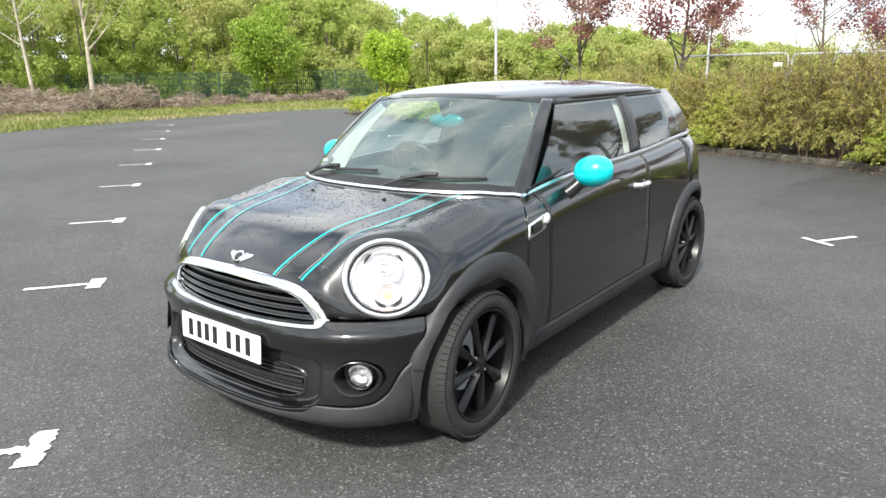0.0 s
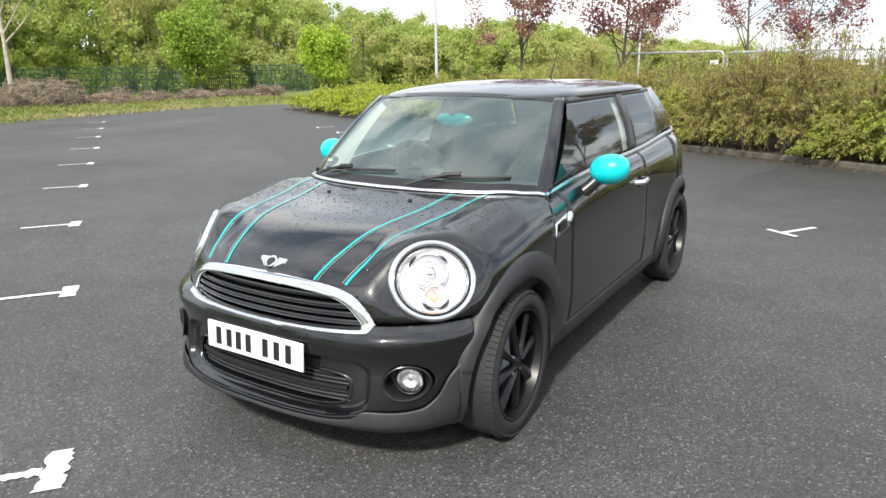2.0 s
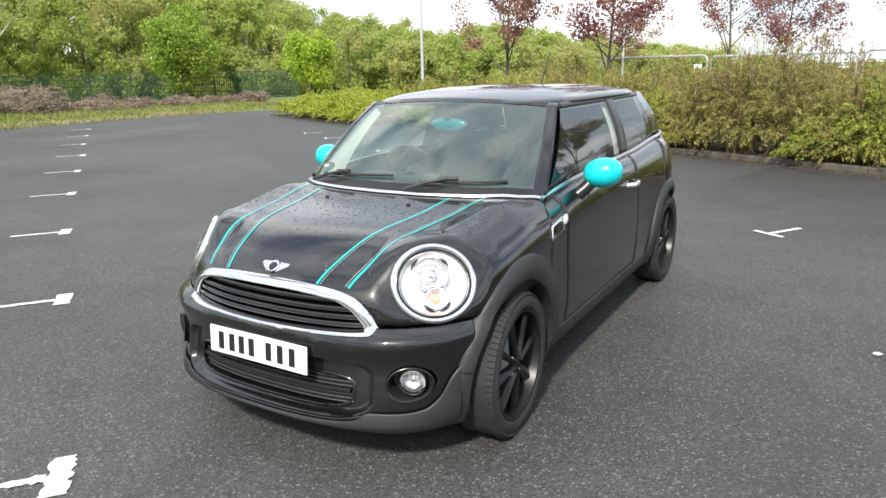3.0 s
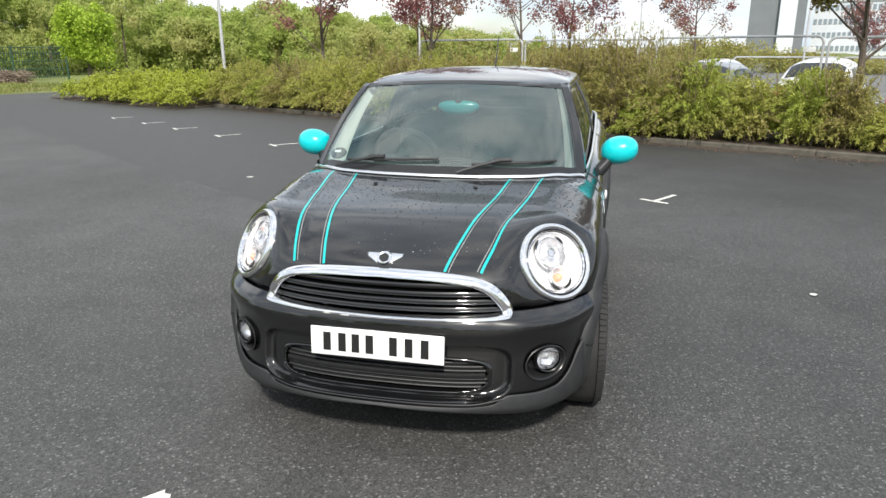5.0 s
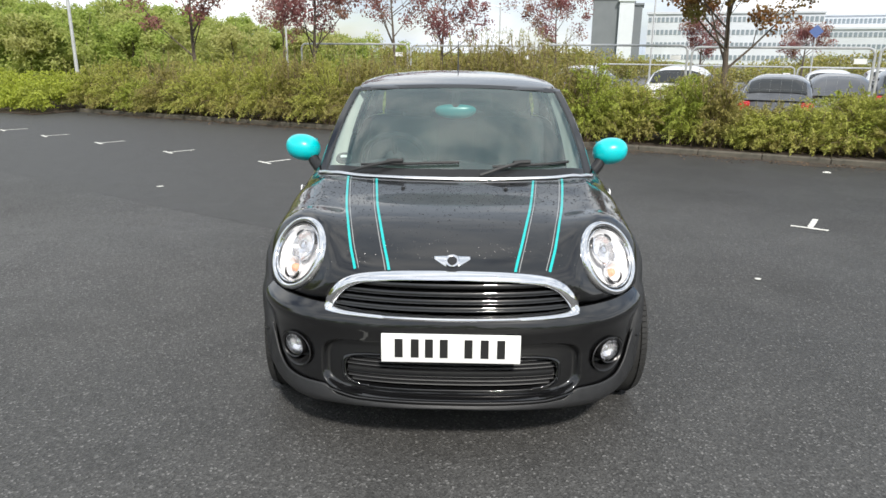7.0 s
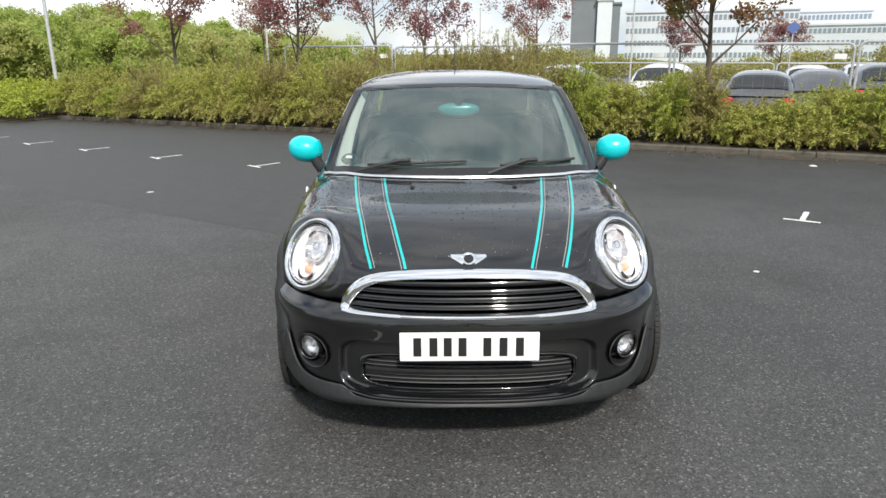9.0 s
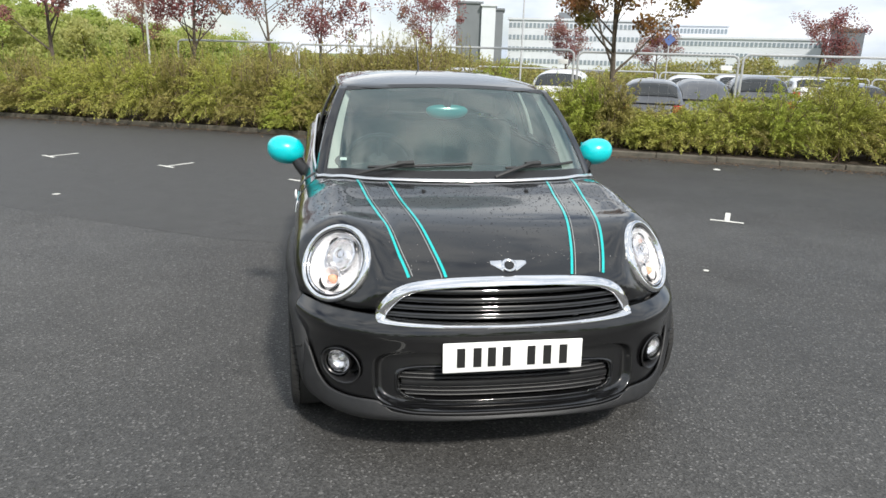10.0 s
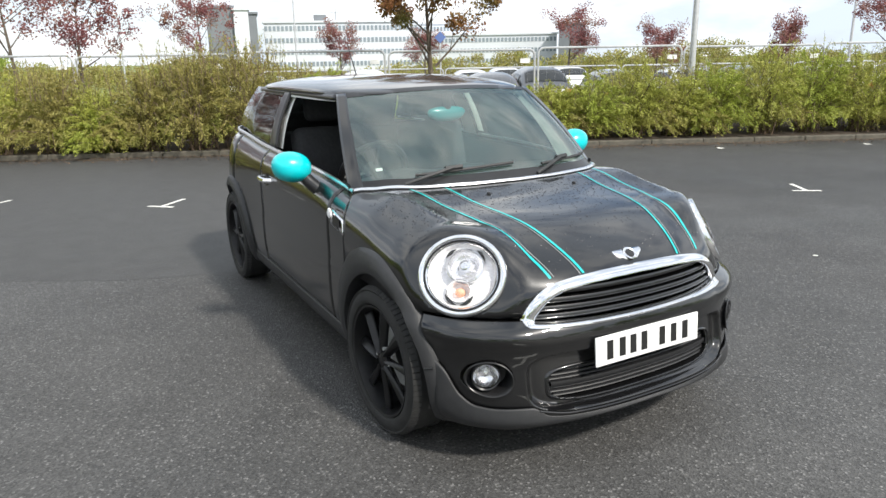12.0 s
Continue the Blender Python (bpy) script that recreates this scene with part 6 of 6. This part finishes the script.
part("cross_arm", tube([(-2.6, 3.0, 11.7), (0.2, 3.0, 11.7)], 0.07, 6), GREYWALL, long_block)
building("office_block", "long white block with ribbon windows farther off", -18, 18, 0, 14, 7.2, 3, 40, CONCRETE, far_at(31.6, 172))
building("office_block", "set-back grey top storey over the white block", -9, 9, 0, 10, 10.2, 4, 22, CONCRETE, far_at(28.0, 178))
building("tower_block", "grey tower at the far end of the block", -2.9, 2.9, 0, 12, 8.8, 4, 2, GREYWALL, far_at(38.7, 160), False)


def parked_car(x, y, z, ang, paint, label, estate=0.0, tall=1.0):
    """A parked hatchback, tail towards the border."""
    t = thing("parked_car", label, "car", "parked cars", at=pose(x, y, z, 0, 0, ang) @ Matrix.Diagonal((1, 1, tall, 1)))
    L, w = 4.1, 0.86
    sect = curve_of((0, 0.12, 0.5, 1.3, 2.3, 2.8, 3.4, 3.9, 4.1), (0.70, 0.90, 0.95, 0.96, 0.95, 0.93, 0.86, 0.74, 0.55))

    def body(u, v):
        yy = L * u
        a = math.pi * v
        hw = w * (1 - abs(2 * u - 1) ** 6 * 0.25)
        top = sect(yy)
        c, s = math.cos(a), math.sin(a)
        return Vector((hw * sgn(c) * abs(c) ** 0.35, yy, 0.22 + (top - 0.22) * abs(s) ** 0.4))
    bm = grid(body, 30, 20)
    for q in (0.0, 1.0):
        bm.faces.new([bm.verts.new(body(q, j / 20)) for j in range(21)])
    part("body", bm, paint, t)
    roofp = curve_of((0.1, 0.35, 0.9, 1.8, 2.4, 3.0), (0.93, 1.15 + 0.15 * estate, 1.42, 1.46, 1.38, 0.95))

    def cabin(u, v):
        yy = 0.1 + 2.9 * u
        a = math.pi * v
        c, s = math.cos(a), math.sin(a)
        h = roofp(yy)
        hw = 0.76 - 0.20 * max(0, min(1, (h - 0.9) / 0.5)) * abs(s) ** 2
        return Vector((hw * sgn(c) * abs(c) ** 0.4, yy, 0.90 + (h - 0.90) * abs(s) ** 0.5))
    part("glasshouse", grid(cabin, 24, 16), paint, t, "roof pillars and roof")

    def window_on(u0, u1, v0, v1, lift):
        return grid(lambda u, v: cabin(u0 + (u1 - u0) * u, v0 + (v1 - v0) * v) + Vector((lift[0], lift[1], lift[2])), 10, 6)
    part("rear_window", window_on(0.06, 0.21, 0.24, 0.76, (0, -0.014, 0.010)), CARGLASS, t, "dark rear window")
    for k in (1, -1):
        for u0, u1 in ((0.24, 0.50), (0.53, 0.84)):
            part("side_window", window_on(u0, u1, 0.03 if k > 0 else 0.97, 0.15 if k > 0 else 0.85, (k * 0.014, 0, 0.006)), CARGLASS, t, "dark side window")
    for k in (1, -1):
        part("tail_lamp", block(k * 0.66 - 0.13, k * 0.66 + 0.13, -0.03, 0.14, 0.66, 0.90, 0.03), RED, t, "red tail lamp")
        for yy in (0.75, 3.3):
            part("wheel", moved(lathe([(-0.1, 0.2), (-0.1, 0.3), (0.1, 0.3), (0.1, 0.2), (0.08, 0.0001)], 20), Matrix.Translation((k * 0.76, yy, 0.30)) @ Matrix.Rotation(0 if k > 0 else math.pi, 4, "Z")), RUBBER, t)
    part("plate", block(-0.26, 0.26, -0.045, 0.0, 0.50, 0.61), PLATE, t)
    return t


row = math.degrees(turn_k)
for s, c, paint, label in ((-4.6, 17.5, SILVERCAR, "silver parked hatchback behind the fence"), (-1.5, 16.0, WHITECAR, "white parked hatchback behind the fence"), (0.95, 15.0, DARKCAR, "charcoal parked hatchback with red tail lamps"), (3.9, 17.6, DARKCAR, "dark parked estate car behind the fence"), (2.35, 16.4, DARKCAR, "dark grey parked hatchback beside the charcoal one"),
                           (2.3, 22.5, WHITECAR, "white parked car farther off"), (6.6, 18.5, SILVERCAR, "silver parked hatchback behind the fence"), (4.4, 27.5, WHITECAR, "white parked car farther off"), (7.4, 28, WHITECAR, "white parked car farther off"), (18.2, 22, WHITECAR, "white parked car farther off"), (21.0, 24, DARKCAR, "dark parked car farther off"), (10.0, 21.0, WHITECAR, "white parked car farther off"), (12.6, 21.5, SILVERCAR, "silver parked car farther off"), (15.3, 20.5, WHITECAR, "white parked car farther off"), (-6.0, 22, WHITECAR, "white parked car farther off")):
    q = site(s, c, -0.47)
    if s == 2.35:
        q = site(s, c + 4.1, -0.47)
    parked_car(q.x, q.y, q.z, row + (180 if s == 2.35 else 0), paint, label, tall=1.15 if s in (-1.5, 3.9) else 1.05)


def far_hedge():
    """Low planting across the car park behind the fence."""
    g = np.random.default_rng(17)
    n = 1100
    a, c = g.uniform(-62, 75, n), g.uniform(52, 60, n)
    cen = np.stack([a * KX + c * NX, a * KY + c * NY, -0.5 + g.uniform(0.2, 1.5, n) * (0.8 + 0.35 * np.sin(a * 0.31) + 0.75 * np.clip((a - 4) / 8, 0, 1) + 0.5 * np.clip((-12 - a) / 6, 0, 1))], 1)
    ob = part("far_shrubs", leaves_mesh("far_shrubs", clump_points(cen, g.uniform(0.5, 1.0, n), 130, 0.2), 0.12, BRONZE_LEAF, pointed=True), BRONZE_LEAF, None)
    tagged(ob, "distant band of shrubs behind the far car park", "shrubs", kind="stuff")


far_hedge()
lamp_column(BX + 46 * math.sin(radians(57)), BY + 46 * math.cos(radians(57)), -0.47, 8.5, 0.09, "distant lamp post in the far car park", 2)
lamp_column(BX + 60 * math.sin(radians(3)), BY + 60 * math.cos(radians(3)), -0.47, 5.6, 0.08, "distant twin-armed lamp post in the far car park", 2)
lamp_column(BX + 42 * math.sin(radians(14.8)), BY + 42 * math.cos(radians(14.8)), -0.47, 6.5, 0.06, "distant lamp post in the far car park")
lamp_column(BX + 40 * math.sin(radians(-13.9)), BY + 40 * math.cos(radians(-13.9)), -0.3, 4.2, 0.07, "slim post behind the border")
sign = thing("road_sign", "small blue diamond-shaped board on a grey post", "sign", at=pose(BX + 38 * math.sin(radians(26.0)), BY + 38 * math.cos(radians(26.0)), -0.47))
part("post", tube([(0, 0, 0), (0, 0, 3.2)], 0.035, 8), STEEL, sign)
part("board", moved(block(-0.22, 0.22, -0.06, -0.04, -0.22, 0.22), pose(0, 0, 3.05, 0, 45, -26)), BLUE, sign, "blue board")
